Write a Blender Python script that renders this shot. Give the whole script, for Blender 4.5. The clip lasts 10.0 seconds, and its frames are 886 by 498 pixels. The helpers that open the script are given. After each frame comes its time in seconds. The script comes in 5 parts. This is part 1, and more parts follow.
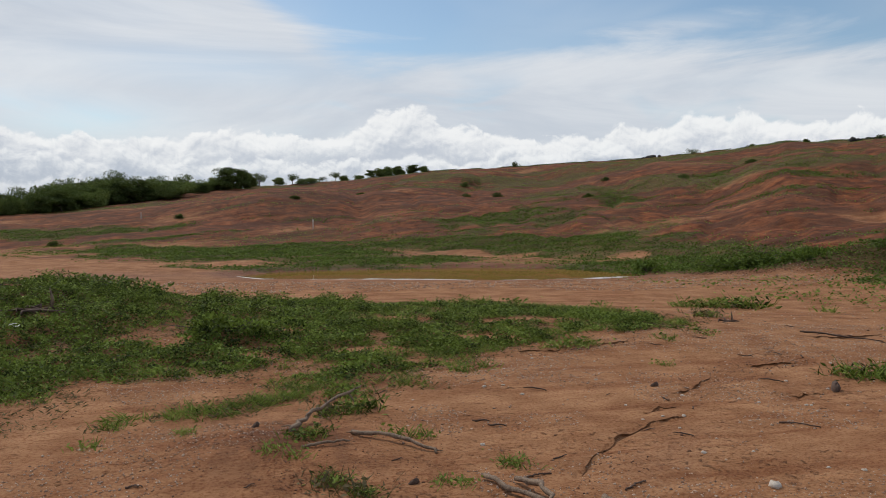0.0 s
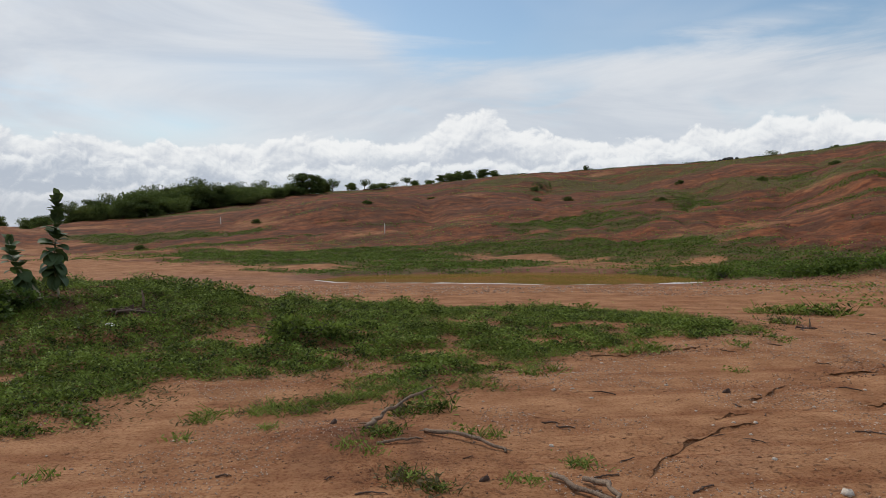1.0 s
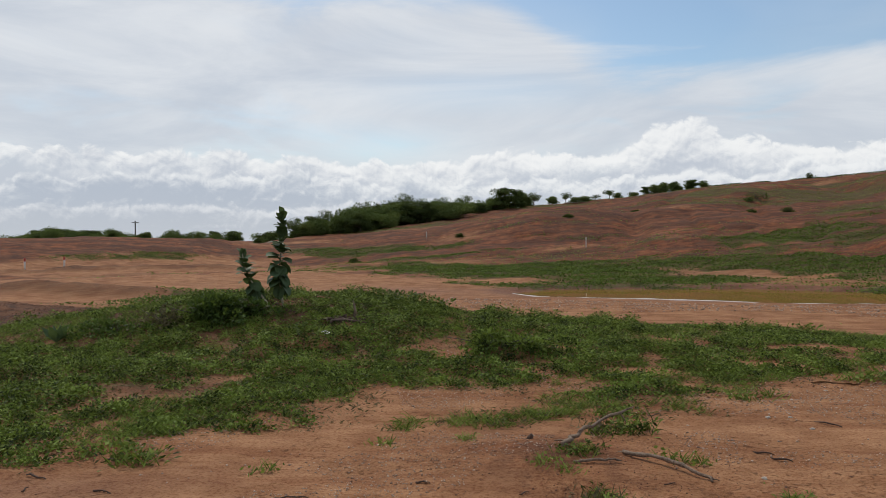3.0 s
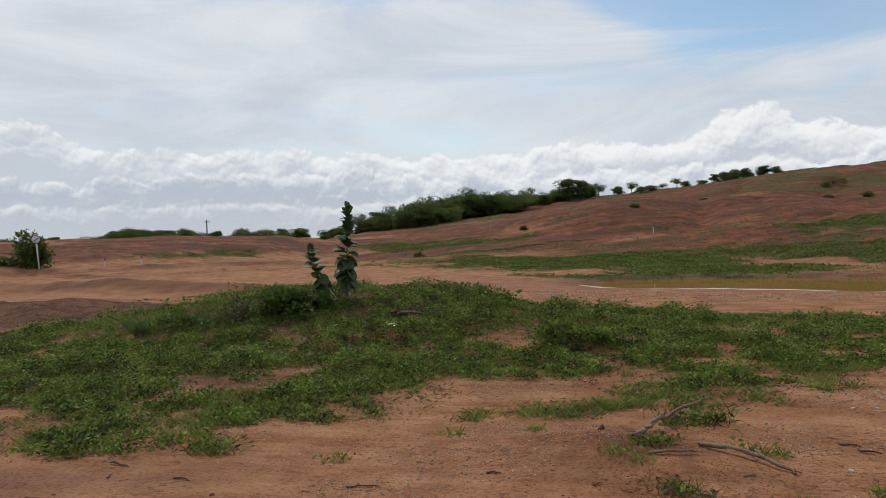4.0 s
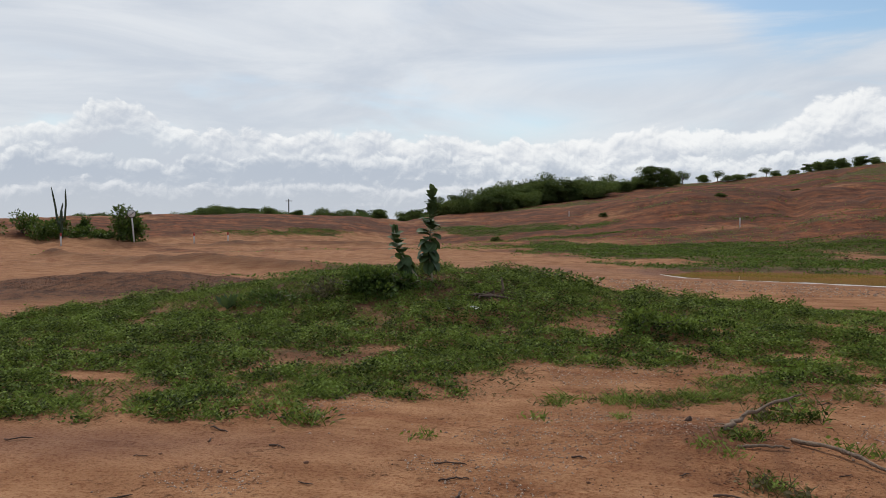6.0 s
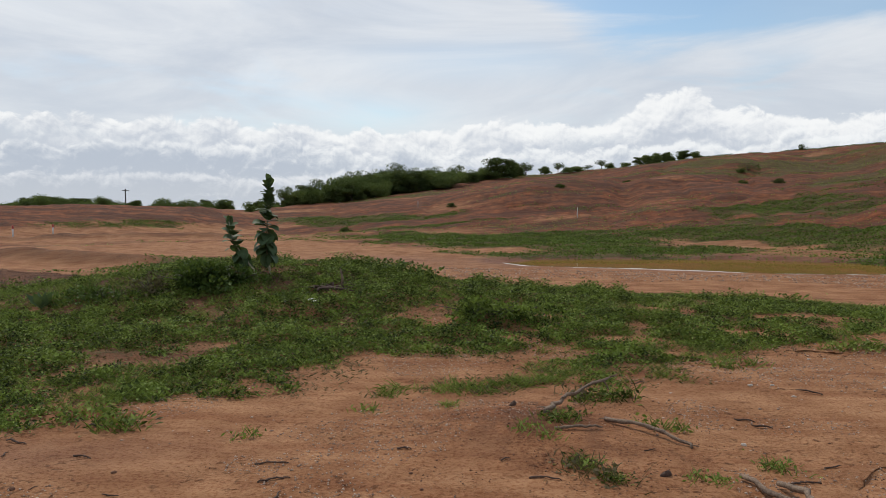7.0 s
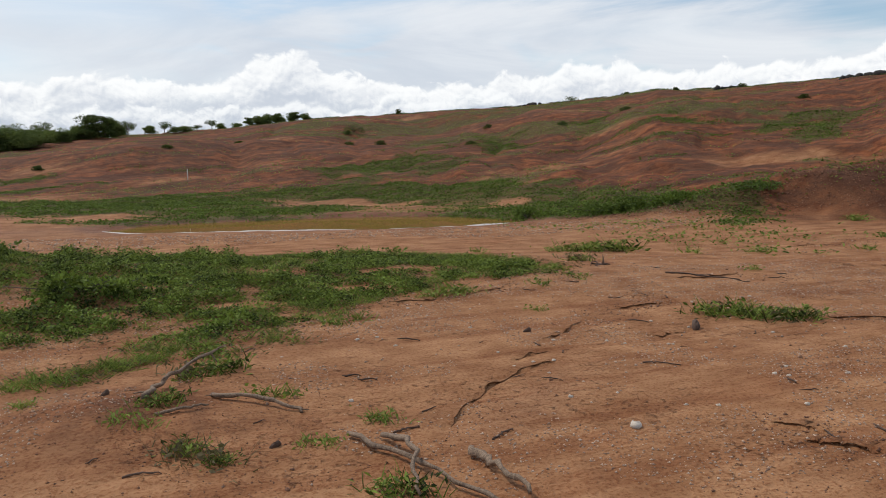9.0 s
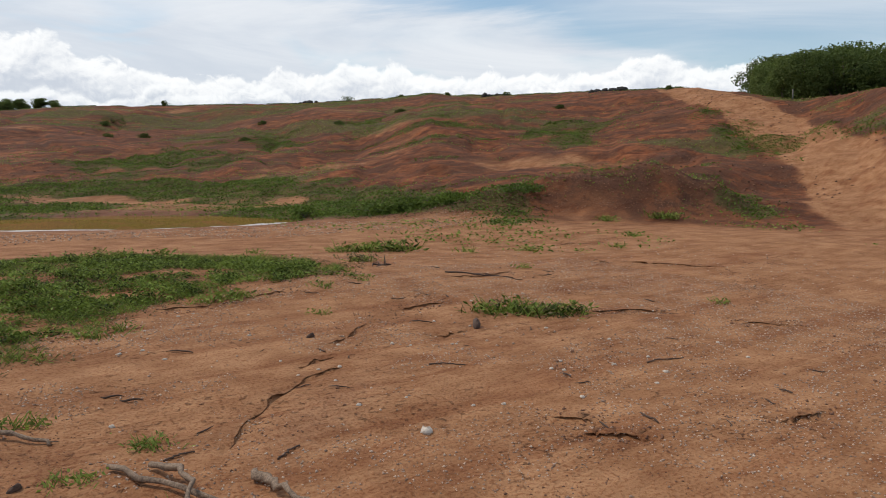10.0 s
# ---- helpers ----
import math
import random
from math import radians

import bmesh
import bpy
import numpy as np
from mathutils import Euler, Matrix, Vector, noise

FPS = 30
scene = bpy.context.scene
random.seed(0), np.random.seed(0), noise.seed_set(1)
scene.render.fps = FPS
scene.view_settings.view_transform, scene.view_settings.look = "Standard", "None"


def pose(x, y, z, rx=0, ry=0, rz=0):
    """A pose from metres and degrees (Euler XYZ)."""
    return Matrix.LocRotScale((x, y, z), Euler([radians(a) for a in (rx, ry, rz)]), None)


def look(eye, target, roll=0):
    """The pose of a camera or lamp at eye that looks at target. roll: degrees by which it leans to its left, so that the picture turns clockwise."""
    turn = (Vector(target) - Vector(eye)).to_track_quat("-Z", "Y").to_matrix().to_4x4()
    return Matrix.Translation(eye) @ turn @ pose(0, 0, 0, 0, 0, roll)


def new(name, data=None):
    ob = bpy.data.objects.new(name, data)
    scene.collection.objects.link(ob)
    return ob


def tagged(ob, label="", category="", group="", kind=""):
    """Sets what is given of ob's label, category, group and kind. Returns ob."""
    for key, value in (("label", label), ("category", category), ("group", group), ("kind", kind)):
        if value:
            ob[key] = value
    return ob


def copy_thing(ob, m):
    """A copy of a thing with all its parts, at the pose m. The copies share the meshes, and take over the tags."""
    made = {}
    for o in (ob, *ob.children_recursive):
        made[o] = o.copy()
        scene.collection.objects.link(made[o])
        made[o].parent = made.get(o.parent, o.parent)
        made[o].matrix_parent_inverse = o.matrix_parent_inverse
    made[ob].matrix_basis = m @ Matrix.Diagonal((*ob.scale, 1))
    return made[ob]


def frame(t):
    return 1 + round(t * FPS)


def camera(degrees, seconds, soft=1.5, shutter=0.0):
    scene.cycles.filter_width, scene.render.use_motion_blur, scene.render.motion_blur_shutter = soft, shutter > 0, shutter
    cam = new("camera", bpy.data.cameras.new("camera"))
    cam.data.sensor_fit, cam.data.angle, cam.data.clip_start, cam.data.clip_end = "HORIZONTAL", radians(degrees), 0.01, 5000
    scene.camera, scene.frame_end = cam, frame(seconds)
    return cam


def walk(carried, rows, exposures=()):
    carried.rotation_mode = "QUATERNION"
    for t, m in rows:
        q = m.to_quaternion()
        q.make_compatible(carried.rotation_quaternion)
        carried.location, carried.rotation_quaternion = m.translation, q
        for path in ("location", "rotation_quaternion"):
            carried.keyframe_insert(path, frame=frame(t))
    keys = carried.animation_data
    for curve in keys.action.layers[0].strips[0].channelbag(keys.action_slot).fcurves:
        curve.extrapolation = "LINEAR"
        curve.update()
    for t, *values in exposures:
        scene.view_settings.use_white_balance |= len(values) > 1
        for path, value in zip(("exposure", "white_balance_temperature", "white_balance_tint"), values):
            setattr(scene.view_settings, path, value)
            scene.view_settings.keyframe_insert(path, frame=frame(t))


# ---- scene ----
cam = camera(60.9, 10.0, soft=0.6)
PATH = [
    (0, (1.142, 0.605, 1.747), (1.572, 2.557, 1.667), -0.3),
    (0.5, (1.103, 0.511, 1.768), (1.387, 2.489, 1.686), -0.4),
    (1, (1.101, 0.404, 1.768), (1.348, 2.388, 1.7), -0.4),
    (1.5, (1.204, 0.373, 1.804), (1.446, 2.357, 1.742), 0.0),
    (2, (1.229, 0.373, 1.803), (1.428, 2.362, 1.759), 0.4),
    (2.5, (1.176, 0.385, 1.795), (1.122, 2.384, 1.76), 0.5),
    (3, (1.138, 0.41, 1.777), (0.856, 2.39, 1.75), -0.6),
    (4.5, (1.063, 0.446, 1.736), (0.585, 2.388, 1.684), -1.5),
    (5, (1.002, 0.431, 1.749), (0.476, 2.36, 1.686), -1.0),
    (6.3, (1.028, 0.331, 1.743), (0.376, 2.22, 1.662), -0.1),
    (6.5, (1.063, 0.378, 1.748), (0.52, 2.301, 1.657), -0.3),
    (7, (1.203, 0.468, 1.749), (0.941, 2.448, 1.642), -0.3),
    (7.5, (1.299, 0.518, 1.742), (1.12, 2.506, 1.63), -1.0),
    (8, (1.401, 0.566, 1.727), (1.395, 2.561, 1.585), -1.7),
    (8.5, (1.435, 0.6, 1.736), (1.755, 2.565, 1.547), -1.5),
    (9, (1.368, 0.789, 1.738), (2.079, 2.645, 1.519), -0.9),
    (9.5, (1.307, 0.935, 1.737), (2.266, 2.676, 1.516), -0.2),
    (10, (1.44, 1.053, 1.734), (2.661, 2.622, 1.511), 0.5),
]
walk(cam, [(t, look(eye, aim, roll)) for t, eye, aim, roll in PATH],
     exposures=((0.0, -0.14), (3.0, -0.14), (5.0, -0.10), (7.0, -0.06), (8.5, 0.02), (10.0, 0.06)))

HOME = (1.1, 0.5)

# ---- sky and sun ----
SUN_HEIGHT, SUN_BEARING = 50.0, -32.0


def node(tree, kind, **values):
    n = tree.nodes.new(kind)
    for key, value in values.items():
        if key in n.inputs:
            n.inputs[key].default_value = value
    return n


def calc(tree, op, a, b=None, c=None):
    n = tree.nodes.new("ShaderNodeMath")
    n.operation = op
    for slot, v in zip(n.inputs, (a, b, c)):
        if v is None:
            continue
        if isinstance(v, (int, float)):
            slot.default_value = v
        else:
            tree.links.new(v, slot)
    return n.outputs[0]


def ramp(tree, value, low, high, to_low=0.0, to_high=1.0, smooth=True):
    n = tree.nodes.new("ShaderNodeMapRange")
    n.interpolation_type = "SMOOTHSTEP" if smooth else "LINEAR"
    n.inputs["From Min"].default_value, n.inputs["From Max"].default_value = low, high
    n.inputs["To Min"].default_value, n.inputs["To Max"].default_value = to_low, to_high
    tree.links.new(value, n.inputs["Value"])
    return n.outputs["Result"]


def blend(tree, factor, a, b, mode="MIX"):
    n = tree.nodes.new("ShaderNodeMix")
    n.data_type, n.blend_type = "RGBA", mode
    for slot, v in ((n.inputs[0], factor), (n.inputs[6], a), (n.inputs[7], b)):
        if isinstance(v, (int, float)):
            slot.default_value = v
        elif isinstance(v, tuple):
            slot.default_value = (*v, 1)
        else:
            tree.links.new(v, slot)
    return n.outputs[2]


def speckle(tree, where, size, detail=4.0, roughness=0.55, distortion=0.0):
    """Noise with features of about that size in metres."""
    n = node(tree, "ShaderNodeTexNoise", Scale=1.0 / size, Detail=detail, Roughness=roughness, Distortion=distortion)
    tree.links.new(where, n.inputs["Vector"])
    return n.outputs["Fac"]


def make_sky():
    world = bpy.data.worlds.new("sky")
    scene.world = world
    world.use_nodes = True
    tree = world.node_tree
    tree.nodes.clear()
    out, glow = tree.nodes.new("ShaderNodeOutputWorld"), node(tree, "ShaderNodeBackground", Strength=1.0)
    tree.links.new(glow.outputs[0], out.inputs[0])
    air = tree.nodes.new("ShaderNodeTexSky")
    air.sky_type, air.sun_disc = "NISHITA", False
    air.sun_elevation, air.sun_rotation = radians(SUN_HEIGHT), radians(SUN_BEARING)
    air.air_density, air.dust_density, air.ozone_density = 1.0, 0.6, 1.5
    blue = blend(tree, 1.0, air.outputs[0], (0.116, 0.121, 0.117), "MULTIPLY")
    way = tree.nodes.new("ShaderNodeTexCoord").outputs["Generated"]
    xyz = tree.nodes.new("ShaderNodeSeparateXYZ")
    tree.links.new(way, xyz.inputs[0])
    x, y, z = xyz.outputs
    az = calc(tree, "MULTIPLY", calc(tree, "ARCTAN2", x, y), 57.2958)
    el = calc(tree, "MULTIPLY", calc(tree, "ARCSINE", calc(tree, "MINIMUM", calc(tree, "MAXIMUM", z, -1.0), 1.0)), 57.2958)

    def plane(sx, sy, shift=0.0):
        n = tree.nodes.new("ShaderNodeCombineXYZ")
        tree.links.new(calc(tree, "MULTIPLY_ADD", az, sx, shift), n.inputs[0])
        tree.links.new(calc(tree, "MULTIPLY", el, sy), n.inputs[1])
        return n.outputs[0]

    def bell(centre, width):
        u = calc(tree, "MULTIPLY", calc(tree, "SUBTRACT", az, centre), 1.0 / width)
        return calc(tree, "EXPONENT", calc(tree, "MULTIPLY", calc(tree, "MULTIPLY", u, u), -1.0))

    def patch(centre, width, level, depth):
        v = calc(tree, "MULTIPLY", calc(tree, "SUBTRACT", el, level), 1.0 / depth)
        return calc(tree, "MULTIPLY", bell(centre, width), calc(tree, "EXPONENT", calc(tree, "MULTIPLY", calc(tree, "MULTIPLY", v, v), -1.0)))

    # the high sheet of thin cloud, with its open blue lanes
    streak = speckle(tree, plane(0.35, 1.6, 3.0), 8.0, 7.0, 0.58, 0.7)
    broad = speckle(tree, plane(0.7, 1.6, 41.0), 16.0, 3.0, 0.5, 0.4)
    edge = calc(tree, "ADD", ramp(tree, az, -6.0, 7.0, 17.6, 11.9), ramp(tree, az, 36.0, 60.0, 0.0, -4.6))
    edge = calc(tree, "MULTIPLY_ADD", calc(tree, "SUBTRACT", streak, 0.5), 9.0, edge)
    sheet = ramp(tree, calc(tree, "SUBTRACT", edge, el), -1.7, 1.5)
    high = calc(tree, "MULTIPLY", ramp(tree, broad, 0.40, 0.66, 0.05, 0.9), ramp(tree, el, 14.0, 30.0, 0.30, 1.0))
    wisp = calc(tree, "MULTIPLY", patch(28.0, 5.0, 13.2, 0.8), ramp(tree, streak, 0.40, 0.62, 0.0, 0.9))
    sheet = calc(tree, "MAXIMUM", calc(tree, "MAXIMUM", sheet, high), wisp)
    gap = calc(tree, "MULTIPLY", ramp(tree, speckle(tree, plane(0.5, 1.6, 90.0), 5.5, 4.0, 0.5, 0.5), 0.52, 0.72), ramp(tree, el, 12.0, 8.5, 0.05, 0.45))
    for centre, width, level, depth, much in ((-12.5, 5.0, 7.0, 1.3, 0.75), (-4.0, 10.0, 11.0, 1.4, 0.40), (-15.5, 4.0, 7.8, 1.2, 0.4), (38.0, 8.0, 9.6, 0.9, 0.2)):
        gap = calc(tree, "MAXIMUM", gap, calc(tree, "MULTIPLY", patch(centre, width, level, depth), calc(tree, "MULTIPLY", ramp(tree, streak, 0.62, 0.40, 0.45, 1.0), much)))
    sheet = calc(tree, "MULTIPLY", sheet, calc(tree, "SUBTRACT", 1.0, gap))
    veil = blend(tree, ramp(tree, streak, 0.3, 0.7), (0.61, 0.66, 0.74), (0.82, 0.845, 0.88))
    sheet = calc(tree, "MAXIMUM", sheet, calc(tree, "MULTIPLY", ramp(tree, az, 36.0, 58.0), ramp(tree, streak, 0.30, 0.66, 0.15, 0.65)))
    colour = blend(tree, calc(tree, "MULTIPLY", sheet, 0.94), blue, veil)

    # the bank of heaped cloud over the horizon: a tall bright row behind, lower and greyer ones before it
    def billow(shift, up, size):
        n = node(tree, "ShaderNodeTexVoronoi", Scale=size, Detail=4.0, Roughness=0.55, Lacunarity=2.1, Smoothness=0.45)
        n.voronoi_dimensions, n.feature, n.normalize = "2D", "SMOOTH_F1", True
        bent = tree.nodes.new("ShaderNodeVectorMath")
        bent.operation = "MULTIPLY_ADD"
        wobble = node(tree, "ShaderNodeTexNoise", Scale=0.45, Detail=4.0)
        wobble.noise_dimensions = "2D"
        raised = tree.nodes.new("ShaderNodeVectorMath")
        raised.operation = "ADD"
        tree.links.new(plane(1.0, 1.2, shift), raised.inputs[0])
        raised.inputs[1].default_value = (-0.4 * up, up, 0)
        tree.links.new(raised.outputs[0], wobble.inputs["Vector"])
        tree.links.new(wobble.outputs["Color"], bent.inputs[0])
        bent.inputs[1].default_value = (1.6, 1.6, 0)
        tree.links.new(raised.outputs[0], bent.inputs[2])
        tree.links.new(bent.outputs[0], n.inputs["Vector"])
        return calc(tree, "SUBTRACT", 0.5, n.outputs["Distance"])

    def row(under, shift, size, level, uneven, tops, rise, depth, grey, bright, much):
        puff, puff_above = billow(shift, 0.0, size), billow(shift, 0.32, size)
        heads = speckle(tree, plane(1.0, 0.1, shift * 3.1), 7.0, 4.0, 0.55)
        lid = calc(tree, "MULTIPLY_ADD", calc(tree, "SUBTRACT", heads, 0.5), uneven, level)
        for centre, width, tall in tops:
            lid = calc(tree, "MULTIPLY_ADD", bell(centre, width), tall, lid)
        over = calc(tree, "SUBTRACT", calc(tree, "MULTIPLY_ADD", puff, rise, lid), el)
        lit = calc(tree, "MULTIPLY_ADD", calc(tree, "SUBTRACT", puff, puff_above), 2.6, ramp(tree, over, 0.0, depth, 0.92, 0.30))
        lit = calc(tree, "MULTIPLY_ADD", calc(tree, "SUBTRACT", speckle(tree, plane(1.0, 1.8, shift + 9.0), 3.0, 5.0, 0.55), 0.5), 0.8, lit)
        lit = calc(tree, "MULTIPLY_ADD", bell(-40.0, 28.0), -0.30, lit)
        return blend(tree, calc(tree, "MULTIPLY", ramp(tree, over, -0.02, 0.42), much), under, blend(tree, ramp(tree, lit, 0.10, 1.0), grey, bright))

    colour = row(colour, 17.0, 0.33, 5.6, 3.4, ((10.0, 3.0, 1.7), (33.0, 3.5, 1.1), (53.0, 4.5, 1.3), (59.5, 2.0, 0.9), (-42.0, 5.0, 1.4), (-13.0, 4.0, -0.9)), 3.6, 3.0, (0.58, 0.63, 0.71), (0.99, 1.0, 1.0), 0.90)
    colour = row(colour, 57.0, 0.42, 3.9, 4.0, ((22.0, 6.0, 0.8), (-27.0, 6.0, 0.8)), 2.8, 1.9, (0.50, 0.56, 0.65), (0.95, 0.97, 0.98), 0.85)
    colour = row(colour, 83.0, 0.55, 2.2, 3.0, (), 2.2, 1.7, (0.52, 0.57, 0.65), (0.88, 0.90, 0.93), 0.8)
    haze = ramp(tree, el, 4.0, 0.0, 0.0, 0.40)
    colour = blend(tree, haze, colour, (0.66, 0.69, 0.72))
    tree.links.new(colour, glow.inputs["Color"])


make_sky()
sun_data = bpy.data.lights.new("sun", "SUN")
sun_data.energy, sun_data.angle, sun_data.color = 2.1, radians(9), (1.0, 0.93, 0.83)
sun = new("sun", sun_data)
_b, _h = radians(SUN_BEARING), radians(SUN_HEIGHT)
sun.matrix_world = look((60 * math.sin(_b) * math.cos(_h), 60 * math.cos(_b) * math.cos(_h), 60 * math.sin(_h)), (0, 0, 0))


# ---- materials ----
def material(name):
    m = bpy.data.materials.new(name)
    m.use_nodes = True
    return m, m.node_tree, m.node_tree.nodes["Principled BSDF"]


def relief_node(tree, bsdf, value, strength, distance):
    n = node(tree, "ShaderNodeBump", Strength=strength, Distance=distance)
    tree.links.new(value, n.inputs["Height"])
    tree.links.new(n.outputs[0], bsdf.inputs["Normal"])


def place_of(tree):
    return tree.nodes.new("ShaderNodeNewGeometry").outputs["Position"]


def own_place(tree):
    return tree.nodes.new("ShaderNodeTexCoord").outputs["Object"]


def earth_material():
    m, tree, bsdf = material("red_earth")
    at = place_of(tree)
    a = tree.nodes.new("ShaderNodeAttribute")
    a.attribute_name = "soil"
    parts = tree.nodes.new("ShaderNodeSeparateColor")
    tree.links.new(a.outputs["Color"], parts.inputs[0])
    red, dark, wet = parts.outputs
    green = a.outputs["Alpha"]
    broad, mid, fine = speckle(tree, at, 5.0, 5.0), speckle(tree, at, 0.6, 6.0, 0.6), speckle(tree, at, 0.03, 4.0, 0.65)
    sand = blend(tree, ramp(tree, mid, 0.35, 0.68), (0.322, 0.150, 0.068), (0.462, 0.240, 0.118))
    clay = blend(tree, ramp(tree, mid, 0.35, 0.66), (0.135, 0.044, 0.019), (0.320, 0.113, 0.044))
    tone = ramp(tree, calc(tree, "MULTIPLY_ADD", calc(tree, "SUBTRACT", broad, 0.5), 0.8, red), 0.15, 0.85)
    colour = blend(tree, tone, sand, clay)
    # pale grit washed out on the surface
    cells = tree.nodes.new("ShaderNodeTexVoronoi")
    cells.inputs["Scale"].default_value = 38.0
    tree.links.new(at, cells.inputs["Vector"])
    grit = calc(tree, "MULTIPLY", ramp(tree, cells.outputs["Distance"], 0.22, 0.12), ramp(tree, speckle(tree, at, 0.9, 3.0), 0.52, 0.66))
    colour = blend(tree, calc(tree, "MULTIPLY", grit, 0.6), colour, (0.56, 0.38, 0.25))
    # streaks left by running water
    turn = tree.nodes.new("ShaderNodeMapping")
    turn.inputs["Rotation"].default_value, turn.inputs["Scale"].default_value = (0, 0, radians(-37)), (0.16, 1, 1)
    tree.links.new(at, turn.inputs[0])
    wash = speckle(tree, turn.outputs[0], 0.13, 7.0, 0.66, 0.25)
    colour = blend(tree, ramp(tree, wash, 0.42, 0.66, 0.0, 0.40), colour, (0.66, 0.54, 0.46), "MULTIPLY")
    crumb = calc(tree, "MULTIPLY", ramp(tree, speckle(tree, at, 0.07, 5.0, 0.7), 0.56, 0.70), ramp(tree, speckle(tree, at, 1.3, 4.0), 0.45, 0.62))
    colour = blend(tree, calc(tree, "MULTIPLY", crumb, 0.45), colour, (0.13, 0.062, 0.036))
    blot = ramp(tree, speckle(tree, at, 1.5, 9.0, 0.74, 0.4), 0.46, 0.58)
    colour = blend(tree, calc(tree, "MULTIPLY", calc(tree, "MULTIPLY", blot, tone), 0.6), colour, (0.125, 0.062, 0.034))
    lumps_fine = speckle(tree, at, 0.30, 7.0, 0.75)
    dull = calc(tree, "MULTIPLY", dark, ramp(tree, mid, 0.3, 0.6, 0.7, 1.0))
    colour = blend(tree, dull, colour, blend(tree, ramp(tree, lumps_fine, 0.45, 0.6), (0.165, 0.078, 0.042), (0.075, 0.038, 0.024)))
    colour = blend(tree, calc(tree, "MULTIPLY", wet, 0.75), colour, (0.185, 0.080, 0.048))
    # long thin beds along the slope, and dark crumbs on the clay
    apart = tree.nodes.new("ShaderNodeSeparateXYZ")
    tree.links.new(at, apart.inputs[0])
    ex, ey = calc(tree, "SUBTRACT", apart.outputs[0], HOME[0]), calc(tree, "SUBTRACT", apart.outputs[1], HOME[1])
    bed = tree.nodes.new("ShaderNodeCombineXYZ")
    tree.links.new(calc(tree, "MULTIPLY", calc(tree, "ARCTAN2", ex, ey), 14.0), bed.inputs[0])
    tree.links.new(calc(tree, "SQRT", calc(tree, "ADD", calc(tree, "MULTIPLY", ex, ex), calc(tree, "MULTIPLY", ey, ey))), bed.inputs[1])
    beds = speckle(tree, bed.outputs[0], 1.3, 8.0, 0.68, 0.5)
    colour = blend(tree, calc(tree, "MULTIPLY", ramp(tree, beds, 0.47, 0.58), calc(tree, "MULTIPLY", tone, 0.82)), colour, (0.100, 0.045, 0.026))
    colour = blend(tree, calc(tree, "MULTIPLY", ramp(tree, beds, 0.43, 0.33), calc(tree, "MULTIPLY", tone, 0.55)), colour, (0.38, 0.150, 0.064))
    lumps = ramp(tree, speckle(tree, at, 1.1, 9.0, 0.80), 0.53, 0.60)
    colour = blend(tree, calc(tree, "MULTIPLY", lumps, calc(tree, "MULTIPLY", tone, 0.60)), colour, (0.066, 0.036, 0.023))
    leafy = calc(tree, "MULTIPLY", ramp(tree, calc(tree, "MULTIPLY_ADD", green, 0.75, calc(tree, "MULTIPLY", speckle(tree, at, 0.7, 9.0, 0.78), 1.3)), 0.88, 1.10), 0.8)
    colour = blend(tree, leafy, colour, blend(tree, mid, (0.100, 0.072, 0.030), (0.110, 0.110, 0.036)))
    colour = blend(tree, ramp(tree, fine, 0.46, 0.66, 0.0, 0.75), colour, (0.58, 0.42, 0.33), "MULTIPLY")
    tree.links.new(calc(tree, "MULTIPLY_ADD", wet, -0.16, 0.92), bsdf.inputs["Roughness"])
    bsdf.inputs["Specular IOR Level"].default_value = 0.15
    # damp brown stains of all sizes on the sand
    stain = speckle(tree, turn.outputs[0], 0.55, 8.0, 0.62, 0.8)
    colour = blend(tree, ramp(tree, stain, 0.50, 0.62, 0.0, 0.50), colour, (0.66, 0.50, 0.42), "MULTIPLY")
    colour = blend(tree, ramp(tree, stain, 0.44, 0.30, 0.0, 0.35), colour, (1.22, 1.20, 1.16), "MULTIPLY")
    tree.links.new(colour, bsdf.inputs["Base Color"])
    rise = calc(tree, "MULTIPLY_ADD", fine, 0.5, calc(tree, "MULTIPLY_ADD", mid, 0.22, calc(tree, "MULTIPLY_ADD", crumb, 0.5, calc(tree, "MULTIPLY", grit, 0.5))))
    relief_node(tree, bsdf, calc(tree, "ADD", rise, calc(tree, "MULTIPLY", wash, 0.45)), 1.0, 0.045)
    return m


def leaf_material(name, low, high, gloss=0.65, through_it=0.3, scale=0.4, uneven=1.5):
    m, tree, bsdf = material(name)
    chance = tree.nodes.new("ShaderNodeNewGeometry").outputs["Random Per Island"]
    patch = speckle(tree, place_of(tree), scale, 3.0)
    mix = calc(tree, "MULTIPLY_ADD", calc(tree, "POWER", chance, 1.6), 0.95, calc(tree, "MULTIPLY_ADD", patch, uneven, 0.13 - uneven * 0.5))
    colour = blend(tree, mix, low, high)
    tree.links.new(colour, bsdf.inputs["Base Color"])
    bsdf.inputs["Roughness"].default_value = gloss
    bsdf.inputs["Specular IOR Level"].default_value = 0.10
    glow, both = node(tree, "ShaderNodeBsdfTranslucent"), node(tree, "ShaderNodeMixShader", Fac=through_it)
    tree.links.new(blend(tree, 0.5, colour, (0.16, 0.22, 0.03)), glow.inputs[0])
    tree.links.new(bsdf.outputs[0], both.inputs[1])
    tree.links.new(glow.outputs[0], both.inputs[2])
    tree.links.new(both.outputs[0], tree.nodes["Material Output"].inputs[0])
    return m


